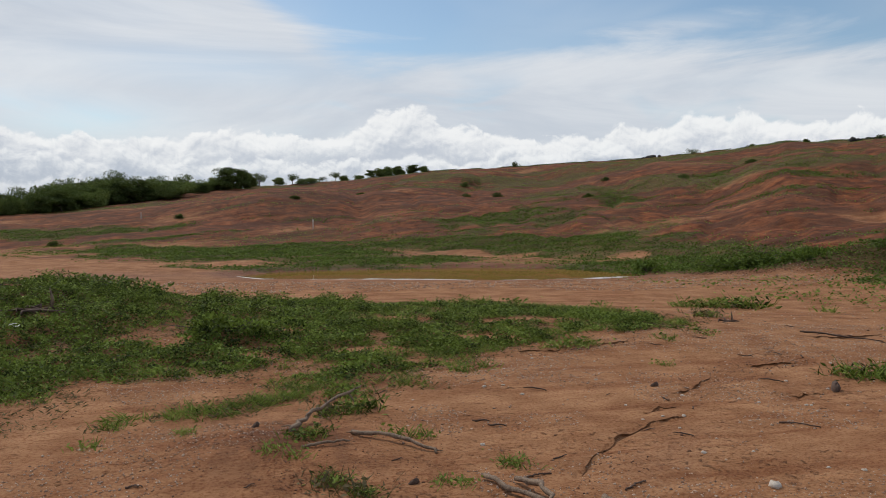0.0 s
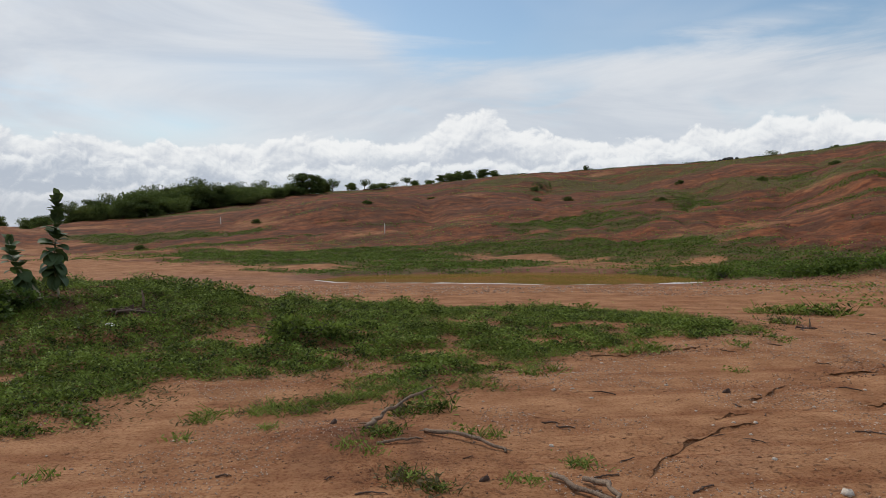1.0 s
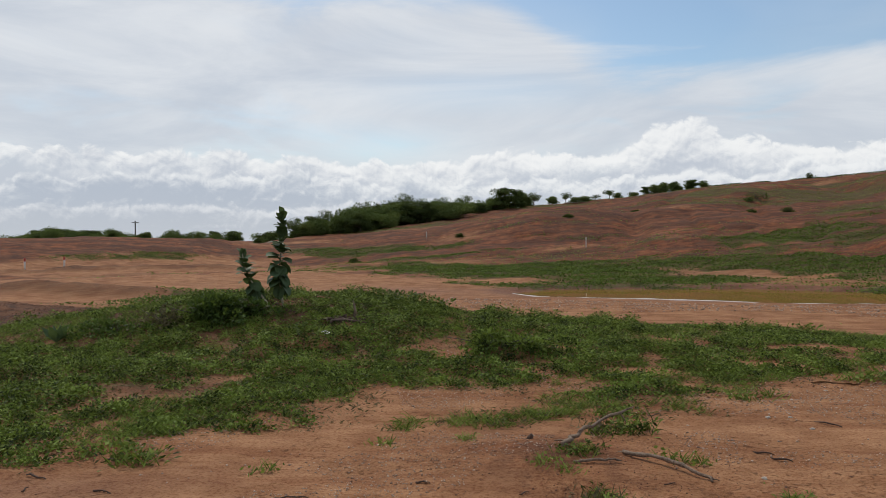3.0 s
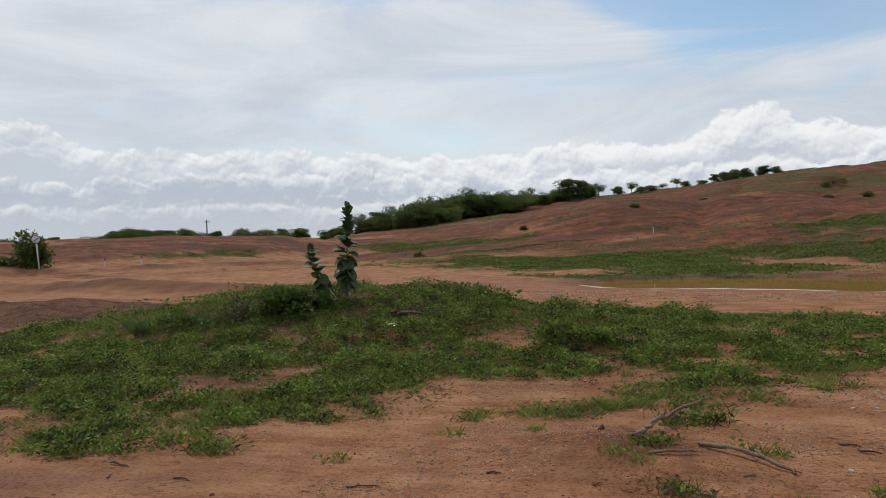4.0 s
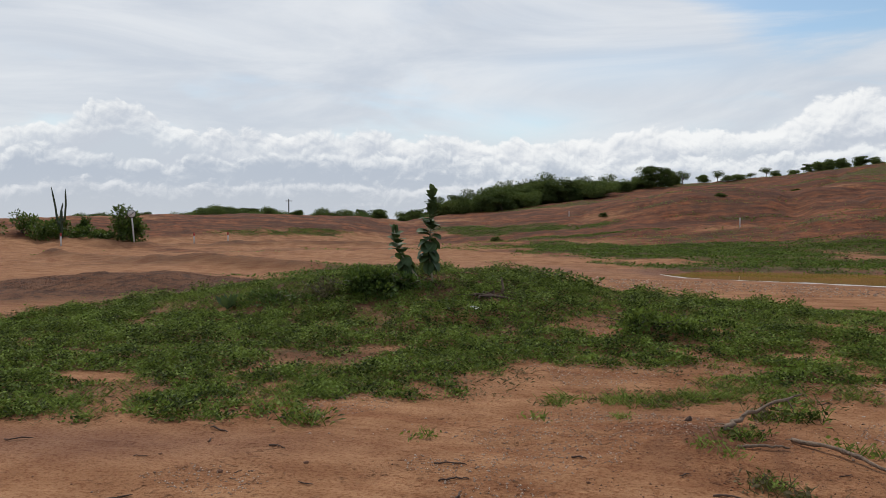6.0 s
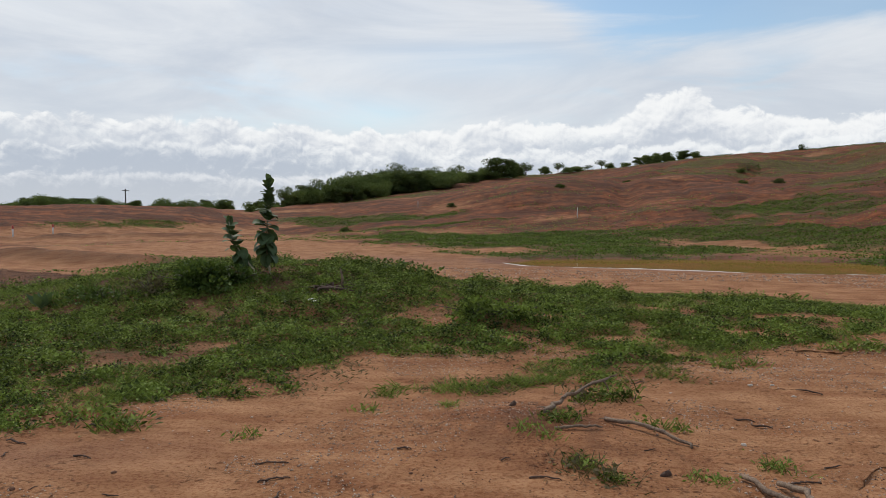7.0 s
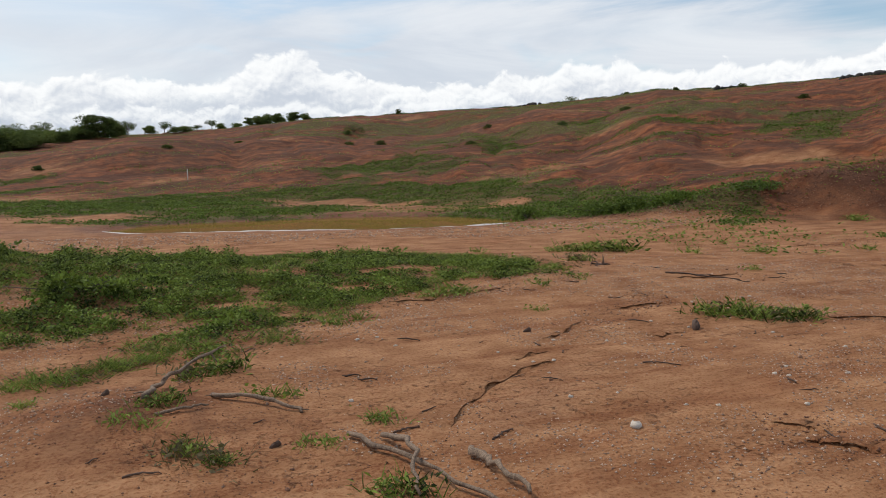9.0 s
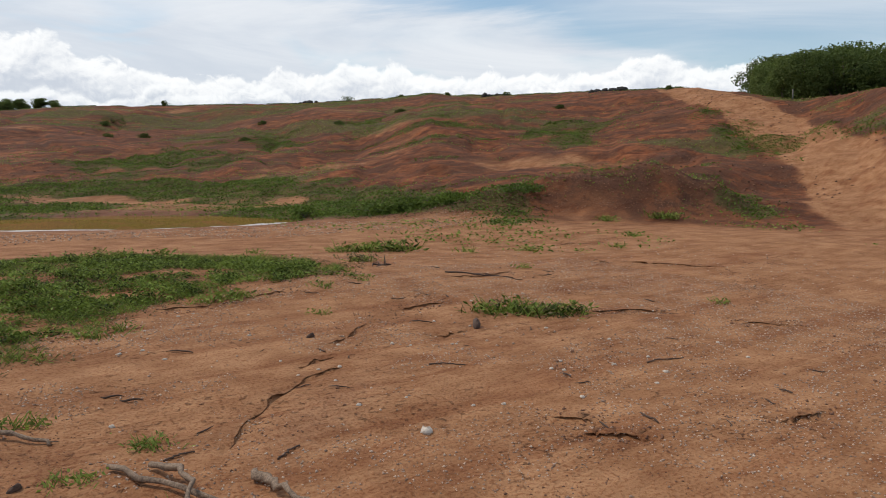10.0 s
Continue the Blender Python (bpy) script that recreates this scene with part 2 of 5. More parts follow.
def plain_material(name, low, high, size=0.05, roughness=0.85, depth=0.01, stretch=(1, 1, 1), metallic=0.0, grains=False):
    m, tree, bsdf = material(name)
    turn = tree.nodes.new("ShaderNodeMapping")
    turn.inputs["Scale"].default_value = stretch
    tree.links.new(own_place(tree), turn.inputs[0])
    fine, coarse = speckle(tree, turn.outputs[0], size, 6.0, 0.65), speckle(tree, turn.outputs[0], size * 7, 3.0)
    mix = ramp(tree, calc(tree, "MULTIPLY_ADD", fine, 0.65, calc(tree, "MULTIPLY", coarse, 0.35)), 0.32, 0.68)
    chance = tree.nodes.new("ShaderNodeObjectInfo").outputs["Random"]
    if grains:
        mix = calc(tree, "MULTIPLY_ADD", tree.nodes.new("ShaderNodeNewGeometry").outputs["Random Per Island"], 0.8, calc(tree, "MULTIPLY", mix, 0.2))
    colour = blend(tree, mix, low, high)
    colour = blend(tree, calc(tree, "MULTIPLY", chance, 0.25), colour, low)
    tree.links.new(colour, bsdf.inputs["Base Color"])
    bsdf.inputs["Roughness"].default_value, bsdf.inputs["Metallic"].default_value = roughness, metallic
    relief_node(tree, bsdf, fine, 0.5, depth)
    return m


def water_material():
    m, tree, bsdf = material("muddy_water")
    murk = speckle(tree, place_of(tree), 1.6, 3.0)
    tree.links.new(blend(tree, murk, (0.19, 0.108, 0.028), (0.25, 0.145, 0.042)), bsdf.inputs["Base Color"])
    bsdf.inputs["Roughness"].default_value = 0.5
    bsdf.inputs["Specular IOR Level"].default_value = 0.0
    gloss, both = node(tree, "ShaderNodeBsdfGlossy", Roughness=0.03), node(tree, "ShaderNodeMixShader", Fac=0.36)
    tree.links.new(bsdf.outputs[0], both.inputs[1])
    tree.links.new(gloss.outputs[0], both.inputs[2])
    tree.links.new(both.outputs[0], tree.nodes["Material Output"].inputs[0])
    relief_node(tree, bsdf, speckle(tree, place_of(tree), 0.25, 3.0), 0.02, 0.02)
    return m


EARTH = earth_material()
WATER = water_material()
# pale colour that stands for the sky's sheen at the puddle's edge
SHORE_SHEEN = plain_material("pale_sheen", (0.36, 0.32, 0.29), (0.66, 0.64, 0.61), 0.03, 0.6)
CREEPER = leaf_material("creeper_leaf", (0.017, 0.027, 0.007), (0.265, 0.345, 0.065), 0.62, 0.22, 0.30, 2.6)
GRASS = leaf_material("grass_blade", (0.075, 0.105, 0.022), (0.300, 0.370, 0.080), 0.62, 0.3, 0.5, 1.8)
FAR_HERB = leaf_material("bright_herb_leaf", (0.040, 0.062, 0.014), (0.170, 0.240, 0.045), scale=0.9, uneven=2.4)
DRY_HERB = leaf_material("dry_herb", (0.090, 0.070, 0.035), (0.190, 0.150, 0.080), 0.8, 0.15)
BUSH_LEAF = leaf_material("bush_leaf", (0.034, 0.056, 0.014), (0.135, 0.200, 0.045), 0.5)
TREE_LEAF = leaf_material("tree_leaf", (0.060, 0.088, 0.026), (0.190, 0.235, 0.080), 0.8, 0.35, 3.0, 2.2)
DARK_LEAF = leaf_material("dark_tree_leaf", (0.036, 0.054, 0.018), (0.115, 0.150, 0.048), 0.8, 0.30, 2.0, 2.0)
MILKWEED = leaf_material("milkweed_leaf", (0.046, 0.075, 0.032), (0.120, 0.170, 0.078), 0.5, 0.2, 0.15)
STEM = plain_material("pale_stem", (0.26, 0.23, 0.14), (0.42, 0.36, 0.24), 0.01, 0.8, 0.003, (1, 1, 0.2))
BARK = plain_material("tree_bark", (0.060, 0.045, 0.032), (0.16, 0.125, 0.095), 0.05, 0.9, 0.02)
DEADWOOD = plain_material("weathered_deadwood", (0.075, 0.046, 0.030), (0.34, 0.235, 0.155), 0.012, 0.85, 0.006, (1, 1, 1))
TWIG = plain_material("dark_twig", (0.055, 0.030, 0.020), (0.14, 0.085, 0.058), 0.01, 0.9, 0.004)
STONE = plain_material("pale_quartz_stone", (0.42, 0.33, 0.25), (0.70, 0.62, 0.53), 0.02, 0.75, 0.006)
GRAVEL = plain_material("brown_gravel", (0.15, 0.075, 0.045), (0.64, 0.48, 0.36), 0.03, 0.85, 0.004, grains=True)
CLOD = plain_material("earth_clod", (0.100, 0.046, 0.028), (0.30, 0.145, 0.080), 0.03, 0.95, 0.01, grains=True)
CREST_BLACK = plain_material("black_crest_lump", (0.012, 0.011, 0.010), (0.045, 0.040, 0.035), 0.2, 0.9, 0.05)
WHITE = plain_material("white_paint", (0.62, 0.60, 0.56), (0.80, 0.79, 0.76), 0.1, 0.5, 0.001)
RED = plain_material("red_paint", (0.35, 0.03, 0.02), (0.45, 0.06, 0.04), 0.1, 0.5, 0.001)
BLACK = plain_material("black_paint", (0.012, 0.012, 0.012), (0.03, 0.03, 0.03), 0.1, 0.6, 0.001)
PLASTIC = plain_material("white_plastic", (0.74, 0.74, 0.73), (0.84, 0.84, 0.83), 0.05, 0.4, 0.001)
CACTUS = plain_material("cactus_skin", (0.028, 0.045, 0.022), (0.075, 0.095, 0.045), 0.03, 0.7, 0.01)
POLE_WOOD = plain_material("grey_pole", (0.09, 0.08, 0.07), (0.19, 0.17, 0.15), 0.1, 0.9, 0.01)

# ---- the lie of the land ----


def hashed(ix, iy, seed):
    v = np.sin(ix * 127.1 + iy * 311.7 + seed * 74.7) * 43758.5453
    return v - np.floor(v)


def grain(x, y, size, seed=0):
    """Smooth value noise, -1 to 1, with bumps of about that size."""
    u, v = np.asarray(x, float) / size, np.asarray(y, float) / size
    iu, iv = np.floor(u), np.floor(v)
    fu, fv = u - iu, v - iv
    fu, fv = fu * fu * fu * (fu * (fu * 6 - 15) + 10), fv * fv * fv * (fv * (fv * 6 - 15) + 10)
    a, b = hashed(iu, iv, seed), hashed(iu + 1, iv, seed)
    c, d = hashed(iu, iv + 1, seed), hashed(iu + 1, iv + 1, seed)
    return 2 * ((a * (1 - fu) + b * fu) * (1 - fv) + (c * (1 - fu) + d * fu) * fv) - 1


def rough(x, y, size, seed=0, octaves=4):
    total, weight = 0.0, 1.0
    for n in range(octaves):
        total = total + weight * grain(x + 13.7 * n, y - 7.3 * n, size / 2.03**n, seed + n)
        weight *= 0.5
    return total / 1.6


def step(a, b, x):
    s = np.clip((x - a) / (b - a), 0, 1)
    return s * s * (3 - 2 * s)


def hump(x, y, cx, cy, rx, ry, turn=0.0):
    c, s = math.cos(math.radians(turn)), math.sin(math.radians(turn))
    u, v = ((x - cx) * c + (y - cy) * s) / rx, (-(x - cx) * s + (y - cy) * c) / ry
    return np.exp(-(u * u + v * v))


def from_line(x, y, line):
    """Distance from a line of points, and the signed side (left of its way is positive) at the nearest piece."""
    best, side = np.full(np.shape(x), 1e9), np.zeros(np.shape(x))
    for (ax, ay), (bx, by) in zip(line, line[1:]):
        ux, uy = bx - ax, by - ay
        s = np.clip(((x - ax) * ux + (y - ay) * uy) / (ux * ux + uy * uy), 0, 1)
        d = np.hypot(x - ax - s * ux, y - ay - s * uy)
        cross = (ux * (y - ay) - uy * (x - ax)) / math.hypot(ux, uy)
        side, best = np.where(d < best, np.sign(cross), side), np.minimum(d, best)
    return best, side


def inside(x, y, loop):
    """How far inside a closed loop of points, in metres (outside is negative)."""
    d, _ = from_line(x, y, list(loop) + [loop[0]])
    odd = np.zeros(np.shape(x), bool)
    for (ax, ay), (bx, by) in zip(loop, list(loop[1:]) + [loop[0]]):
        if ay != by:
            odd ^= ((ay > y) != (by > y)) & (x < (bx - ax) * (y - ay) / (by - ay) + ax)
    return np.where(odd, d, -d)


# The crest of the hill round the viewer: bearing (degrees to the right of +y), distance, height.
CREST = [(-180, 60, 0.6), (-90, 60, 1.6), (-60, 62, 1.9), (-44, 64, 2.0), (-33, 66, 2.25), (-26, 66, 1.95), (-21.7, 70, 1.55), (-18.3, 74, 2.2),
         (-14.8, 76, 2.5), (-9.7, 80, 3.4), (-4.6, 84, 4.85), (-0.4, 86, 5.5), (5.5, 88, 6.2), (11, 90, 7.35), (19.6, 92, 8.1),
         (27.2, 88, 8.45), (31.7, 84, 8.5), (36.8, 78, 8.85), (40.6, 80, 8.75), (49.3, 72, 8.4), (56, 62, 7.7), (60, 60, 6.8),
         (62.3, 58, 6.3), (68, 48, 6.2), (90, 50, 5.0), (180, 60, 0.6)]
# Its foot: bearing, distance.
FOOT = [(-180, 30), (-60, 46), (-30, 50), (-22, 56), (-12, 46), (0, 42), (12, 38), (25, 32), (35, 27), (45, 24.5), (52, 26), (58, 29), (68, 27), (90, 26), (180, 30)]
POND_LEVEL = -0.22
POND = [(-0.3, 27.6), (0.8, 25.4), (4.4, 24.3), (7.8, 22.9), (10.9, 22.6), (13.6, 23.6), (13.4, 25.2), (12.0, 28.0), (8.5, 29.8), (3.4, 29.9), (0.9, 29.2)]
CRACKS = [[(3.14, 5.38), (3.30, 5.58), (3.48, 5.77), (3.66, 5.98), (3.84, 6.15), (4.02, 6.28), (4.20, 6.43), (4.40, 6.55), (4.63, 6.63)],
          [(4.34, 6.80), (4.56, 6.92), (4.80, 6.97)], [(6.0, 7.0), (6.2, 7.07), (6.51, 7.15)],
          [(2.9, 9.05), (3.3, 9.0), (3.7, 9.1)], [(8.4, 9.8), (9.0, 9.75), (9.9, 10.1)], [(4.92, 7.35), (5.3, 7.6), (5.79, 8.0)],
          [(14.0, 12.9), (14.6, 12.75), (15.05, 12.5)], [(8.5, 7.1), (9.04, 6.85), (9.3, 6.3)], [(9.37, 5.66), (9.63, 5.23)], [(5.17, 4.58), (5.34, 4.36)], [(5.1, 4.25), (5.36, 3.92)],
          [(6.34, 3.57), (6.8, 3.49)], [(12.1, 10.15), (12.8, 9.5), (13.4, 8.3)], [(5.07, 9.93), (5.84, 10.06)], [(6.5, 8.44), (7.23, 8.49)], [(4.13, 9.9), (4.7, 9.81)]]

BERM = [(-27, 27.5), (-19, 25.5), (-13, 24.2), (-8, 25.0)]
BERM_FAR = [(-40, 37), (-33, 38), (-27, 42), (-18, 44)]


def lie(x, y):
    """The height of the ground, without its small relief."""
    x, y = np.asarray(x, float), np.asarray(y, float)
    dx, dy = x - HOME[0], y - HOME[1]
    d, az = np.hypot(dx, dy), np.degrees(np.arctan2(dx, dy))
    wob = 1.2 * rough(x, y, 14, 31)
    b, far, high = np.array(CREST).T
    crest, top = np.interp(az, b, far), np.interp(az, b, high)
    b, far = np.array(FOOT).T
    foot = np.interp(az, b, far) + wob
    s = (d - foot) / (crest - foot)
    up = np.clip(s, 0, 1)
    rise = np.where(s < 1, 0.78 * up**1.15 + 0.22 * up * up * (3 - 2 * up), np.maximum(1 - 0.35 * np.clip(s - 1, 0, 3), 0.25))
    h = top * rise
    # knolls, shelves and gullies on the slope
    slope = np.clip(s * 4, 0, 1) * np.clip((1.0 - s) * 5, 0, 1)
    fold = np.abs(rough(x * 1.15 + 3, y * 0.8, 22, 8, 3))
    rill = np.abs(rough(np.radians(az) * 60, d * 0.35 + 3 * rough(x, y, 9, 7, 2), 6.0, 9, 3))
    h = h + slope * np.clip(top - 1.2, 0, 6) * (0.13 * rough(x, y, 14, 3, 4) + 0.03 - 0.06 * np.exp(-((fold / 0.22) ** 2)) - 0.045 * np.exp(-((rill / 0.16) ** 2)))
    h = h + 1.0 * hump(x, y, 0, 66, 11, 6) + 0.9 * hump(x, y, 37, 45, 9, 5, 40) - 0.9 * hump(x, y, 22, 68, 8, 9, -20) + 0.4 * hump(x, y, 33, 60, 10, 6, -30)
    # the bank of dug earth by the track
    h = h + 1.5 * hump(x, y, 22.8, 18.0, 4.8, 1.7, -38) + 0.45 * hump(x, y, 16.5, 21.3, 3.2, 1.3, -30) + 0.9 * hump(x, y, 28.0, 18.6, 3.8, 1.8, 10)
    # the flat between, with its low swells, and the basin of the pond
    h = h + 0.64 * hump(x, y, -3.6, 13.6, 3.3, 2.5) + 0.25 * hump(x, y, -7.0, 13.0, 2.5, 2.0) + 0.16 * hump(x, y, 1.5, 13.5, 6, 2.5) + 0.12 * hump(x, y, 7.5, 10.8, 3, 2)
    h = h + 0.50 * hump(x, y, -12.2, 15.6, 3.6, 1.7, 14) + 0.10 * rough(x, y, 6, 5, 3) * step(6, 14, d)
    h = h + 0.10 * hump(x, y, 1.0, 6.4, 0.8, 0.7) + 0.14 * hump(x, y, 0.5, 10.95, 0.75, 0.45) - 0.10 * hump(x, y, 0.62, 10.55, 0.28, 0.14)
    for line, tall in ((BERM, 0.42), (BERM_FAR, 0.45)):
        away, _ = from_line(x, y, line)
        h = h + tall * np.exp(-((away / 0.7) ** 2)) * (0.6 + 0.6 * rough(x, y, 2.5, 43, 3))
    h = h + 0.30 * rough(x, y, 1.3, 45, 4) * np.clip(1.3 * hump(x, y, 22.8, 18.0, 5.2, 2.2, -38) + hump(x, y, 28.0, 18.6, 4.2, 2.0, 10) + hump(x, y, -12.2, 15.6, 3.8, 1.9, 14) * 0.5, 0, 1)
    deep = inside(x, y, POND) + 0.15 * rough(x, y, 1.6, 77, 3)
    h = np.where(d < 45, h * step(0.1, 6.0, -deep) + (POND_LEVEL - 0.22 * np.clip(deep, -0.5, 1.2)) * (1 - step(0.1, 6.0, -deep)), h)
    return h


def relief(x, y):
    """Small relief: clods, wheel ruts, runnels and the steps that water has cut."""
    x, y = np.asarray(x, float), np.asarray(y, float)
    d = np.hypot(x - HOME[0], y - HOME[1])
    near = np.clip(12 / np.maximum(d, 1), 0, 1)
    out = 0.020 * rough(x, y, 2.4, 11, 3) + 0.012 * rough(x, y, 0.16, 15, 3) * near * step(-0.15, 0.5, rough(x, y, 1.2, 17, 3))
    # washed streaks that run with the track, and shallow runnels cut between them
    u, v = x * 0.80 + y * 0.60, -x * 0.60 + y * 0.80
    v = v + 0.35 * rough(x, y, 4.0, 23, 2)
    out = out + 0.005 * rough(u * 0.22, v, 0.22, 25, 3) * near - 0.014 * np.exp(-((grain(u * 0.16, v, 0.75, 27) / 0.10) ** 2)) * step(-0.2, 0.3, rough(x, y, 2.0, 29, 2)) * near
    jx, jy = x + 0.07 * rough(x, y, 0.25, 51, 3), y + 0.07 * rough(x, y, 0.25, 52, 3)
    for line in CRACKS:
        cut, side = from_line(jx, jy, line)
        out = out - np.where(side < 0, 0.022 * np.exp(-((cut / 0.12) ** 2)) * step(0.0, 0.03, cut), 0.0)
    out = out + (0.11 * np.abs(rough(x, y, 4.5, 61, 4)) + 0.09 * rough(x, y, 1.1, 63, 3)) * step(22, 38, d)
    return out


def height(x, y):
    return lie(x, y) + relief(x, y)


# ---- the lie of the land: end ----


# ---- making meshes ----
def mesh_of(name, verts, faces, mat, smooth=False):
    """A mesh from arrays: faces all of one size."""
    verts, faces = np.asarray(verts, np.float32), np.asarray(faces, np.int32)
    me = bpy.data.meshes.new(name)
    k = faces.shape[1]
    me.vertices.add(len(verts))
    me.vertices.foreach_set("co", verts.ravel())
    me.loops.add(faces.size)
    me.loops.foreach_set("vertex_index", faces.ravel())
    me.polygons.add(len(faces))
    me.polygons.foreach_set("loop_start", np.arange(0, faces.size, k, dtype=np.int32))
    if smooth:
        me.polygons.foreach_set("use_smooth", np.ones(len(faces), bool))
    me.materials.append(mat)
    me.update(calc_edges=True)
    me.validate()
    return me


def part(name, data, parent, label="", m=None):
    ob = new(name, data)
    ob.parent = parent
    if m is not None:
        ob.matrix_basis = m
    return tagged(ob, label)


def unit(v):
    return v / np.maximum(np.linalg.norm(v, axis=-1, keepdims=True), 1e-9)


def leaf_arrays(rng, at, ahead, length, width, fold=0.18, face=(0, 0, 1.0)):
    """Folded pointed leaves, turned towards face: four corners and two faces each."""
    n = len(at)
    side = unit(np.cross(ahead, rng.normal(size=(n, 3)) * 0.6 + face))
    over = np.cross(side, ahead)
    l, w = np.reshape(length, (-1, 1)) * np.ones((n, 1)), np.reshape(width, (-1, 1)) * np.ones((n, 1))
    a, c = at, at + ahead * l
    b, d = at + ahead * l * 0.5 + side * w * 0.5 + over * w * fold, at + ahead * l * 0.5 - side * w * 0.5 + over * w * fold
    verts = np.stack([a, b, c, d], 1).reshape(-1, 3)
    base = 4 * np.arange(n)[:, None]
    return verts, np.concatenate([base + (0, 1, 2), base + (0, 2, 3)], 1).reshape(-1, 3)


def blade_arrays(rng, at, ahead, length, width):
    """Grass blades that bend over: five corners and three faces each."""
    n = len(at)
    side = unit(np.cross(ahead, rng.normal(size=(n, 3)) + (0.01, 0, 0)))
    l, w = length[:, None], width[:, None]
    droop = np.zeros((n, 3))
    droop[:, 2] = -0.35 * length * (1.1 - ahead[:, 2])
    mid, tip = at + ahead * l * 0.55, at + ahead * l + droop
    verts = np.stack([at - side * w * 0.5, at + side * w * 0.5, mid + side * w * 0.4, mid - side * w * 0.4, tip], 1).reshape(-1, 3)
    base = 5 * np.arange(n)[:, None]
    return verts, np.concatenate([base + (0, 1, 2), base + (0, 2, 3), base + (3, 2, 4)], 1).reshape(-1, 3)


def tube_arrays(points, radii, sides=7, rng=None, knobs=0.0):
    """A tapered, closed tube along a line of points, as triangles."""
    pts, rad = np.asarray(points, float), np.asarray(radii, float)
    way = unit(np.gradient(pts, axis=0))
    ref = np.array([0.31, 0.17, 0.93]) if abs(way[:, 2]).mean() < 0.8 else np.array([1.0, 0.2, 0.1])
    u = unit(np.cross(way, ref))
    v = np.cross(way, u)
    turn = np.linspace(0, 2 * np.pi, sides, endpoint=False)
    r = rad[:, None] * (1 + (knobs * rng.normal(size=(len(pts), sides)) if rng is not None else 0))
    ring = pts[:, None] + r[..., None] * (np.cos(turn)[None, :, None] * u[:, None] + np.sin(turn)[None, :, None] * v[:, None])
    verts = np.concatenate([ring.reshape(-1, 3), pts[:1], pts[-1:]])
    i = np.arange(len(pts) - 1)[:, None] * sides
    j, k = np.arange(sides)[None], (np.arange(sides)[None] + 1) % sides
    a, b, c, d = (i + j).ravel(), (i + k).ravel(), (i + sides + k).ravel(), (i + sides + j).ravel()
    last, nv = (len(pts) - 1) * sides, len(verts)
    caps = [np.stack([np.full(sides, nv - 2), k[0], j[0]], 1), np.stack([np.full(sides, nv - 1), last + j[0], last + k[0]], 1)]
    return verts, np.concatenate([np.stack([a, b, c], 1), np.stack([a, c, d], 1), *caps])


def joined(pieces):
    verts, faces, n = [], [], 0
    for v, f in pieces:
        verts.append(v)
        faces.append(f + n)
        n += len(v)
    return np.concatenate(verts), np.concatenate(faces)


def lump_arrays(rng, size, squash=0.6, rings=5, sides=7, uneven=0.18):
    """An uneven stone or clod, sitting on its base."""
    pts = []
    shift = rng.uniform(0, 9, 3)
    for i in range(rings + 1):
        t = math.pi * i / rings
        for j in range(sides):
            p = 2 * math.pi * (j + 0.5 * (i % 2)) / sides
            v = np.array([math.sin(t) * math.cos(p), math.sin(t) * math.sin(p), math.cos(t)])
            r = 1 + uneven * 2 * noise.noise(Vector(v * 1.6 + shift)) + uneven * rng.normal() * 0.3
            pts.append(v * r * size * (1, 0.78, squash))
    faces = []
    for i in range(rings):
        for j in range(sides):
            k = (j + 1) % sides
            a, b, c, d = i * sides + j, i * sides + k, (i + 1) * sides + k, (i + 1) * sides + j
            faces += [(a, d, c), (a, c, b)]
    v = np.array(pts)
    v[:, 2] += size * squash * 0.55
    return v, np.array(faces)




# ---- where things grow, and of what the ground is made ----
MEADOW = [(-10.5, 9), (-10.4, 11.8), (-9.6, 13.2), (-7.2, 14.6), (-4.5, 16.0), (-2.4, 15.8), (-0.7, 15.8), (0.9, 15.5), (2.3, 14.9), (5.2, 14.8),
          (6.6, 13.6), (7.3, 11.4), (6.9, 10.8), (5.9, 11.3), (5.2, 10.7), (4.4, 10.7), (3.6, 9.9), (3.2, 9.3), (2.7, 9.5), (2.5, 8.45), (1.8, 8.2), (1.45, 8.45), (1.5, 9.7),
          (0.8, 9.7), (0.15, 9.35), (-0.8, 9.5), (-1.4, 9.05), (-1.2, 7.5), (-1.7, 7.7), (-2.1, 7.3), (-2.65, 6.85), (-3.15, 6.9), (-3.1, 6.0), (-3.9, 6.05), (-4.3, 6.3), (-4.2, 5.6), (-7, 5.0), (-9.5, 6.5)]
BARE = [(-5.2, 10.8, 1.3, 0.22, 8), (-5.35, 6.95, 0.65, 0.28, 0), (1.0, 11.5, 0.75, 0.30, 15), (3.0, 12.4, 0.6, 0.42, 0), (-7.4, 10.0, 1.0, 0.16, 0), (-0.2, 10.75, 0.35, 0.30, 0),
        (-7.8, 8.6, 0.7, 0.2, 10), (4.9, 12.1, 0.8, 0.2, 0), (2.3, 10.3, 0.5, 0.2, 0), (-0.6, 12.9, 0.7, 0.2, 0), (-2.3, 12.25, 0.9, 0.28, 0), (3.9, 10.9, 0.5, 0.2, 0)]
STRIP = [(-0.3, 7.5), (0.22, 7.68), (0.8, 7.75), (1.2, 8.12), (1.55, 8.46)]
BAND = [(-9.2, 45), (-7.2, 48), (-2.8, 46.5), (2.4, 47.0), (6.5, 40), (8.2, 33), (7.4, 30.9), (3.9, 31.0), (0.6, 30.4), (-3.0, 34.0), (-6.6, 39)]
SHELF = [(6.5, 42), (10.4, 49), (16.5, 52.5), (24, 52), (27, 49.5), (20, 47.5), (13, 44.5)]
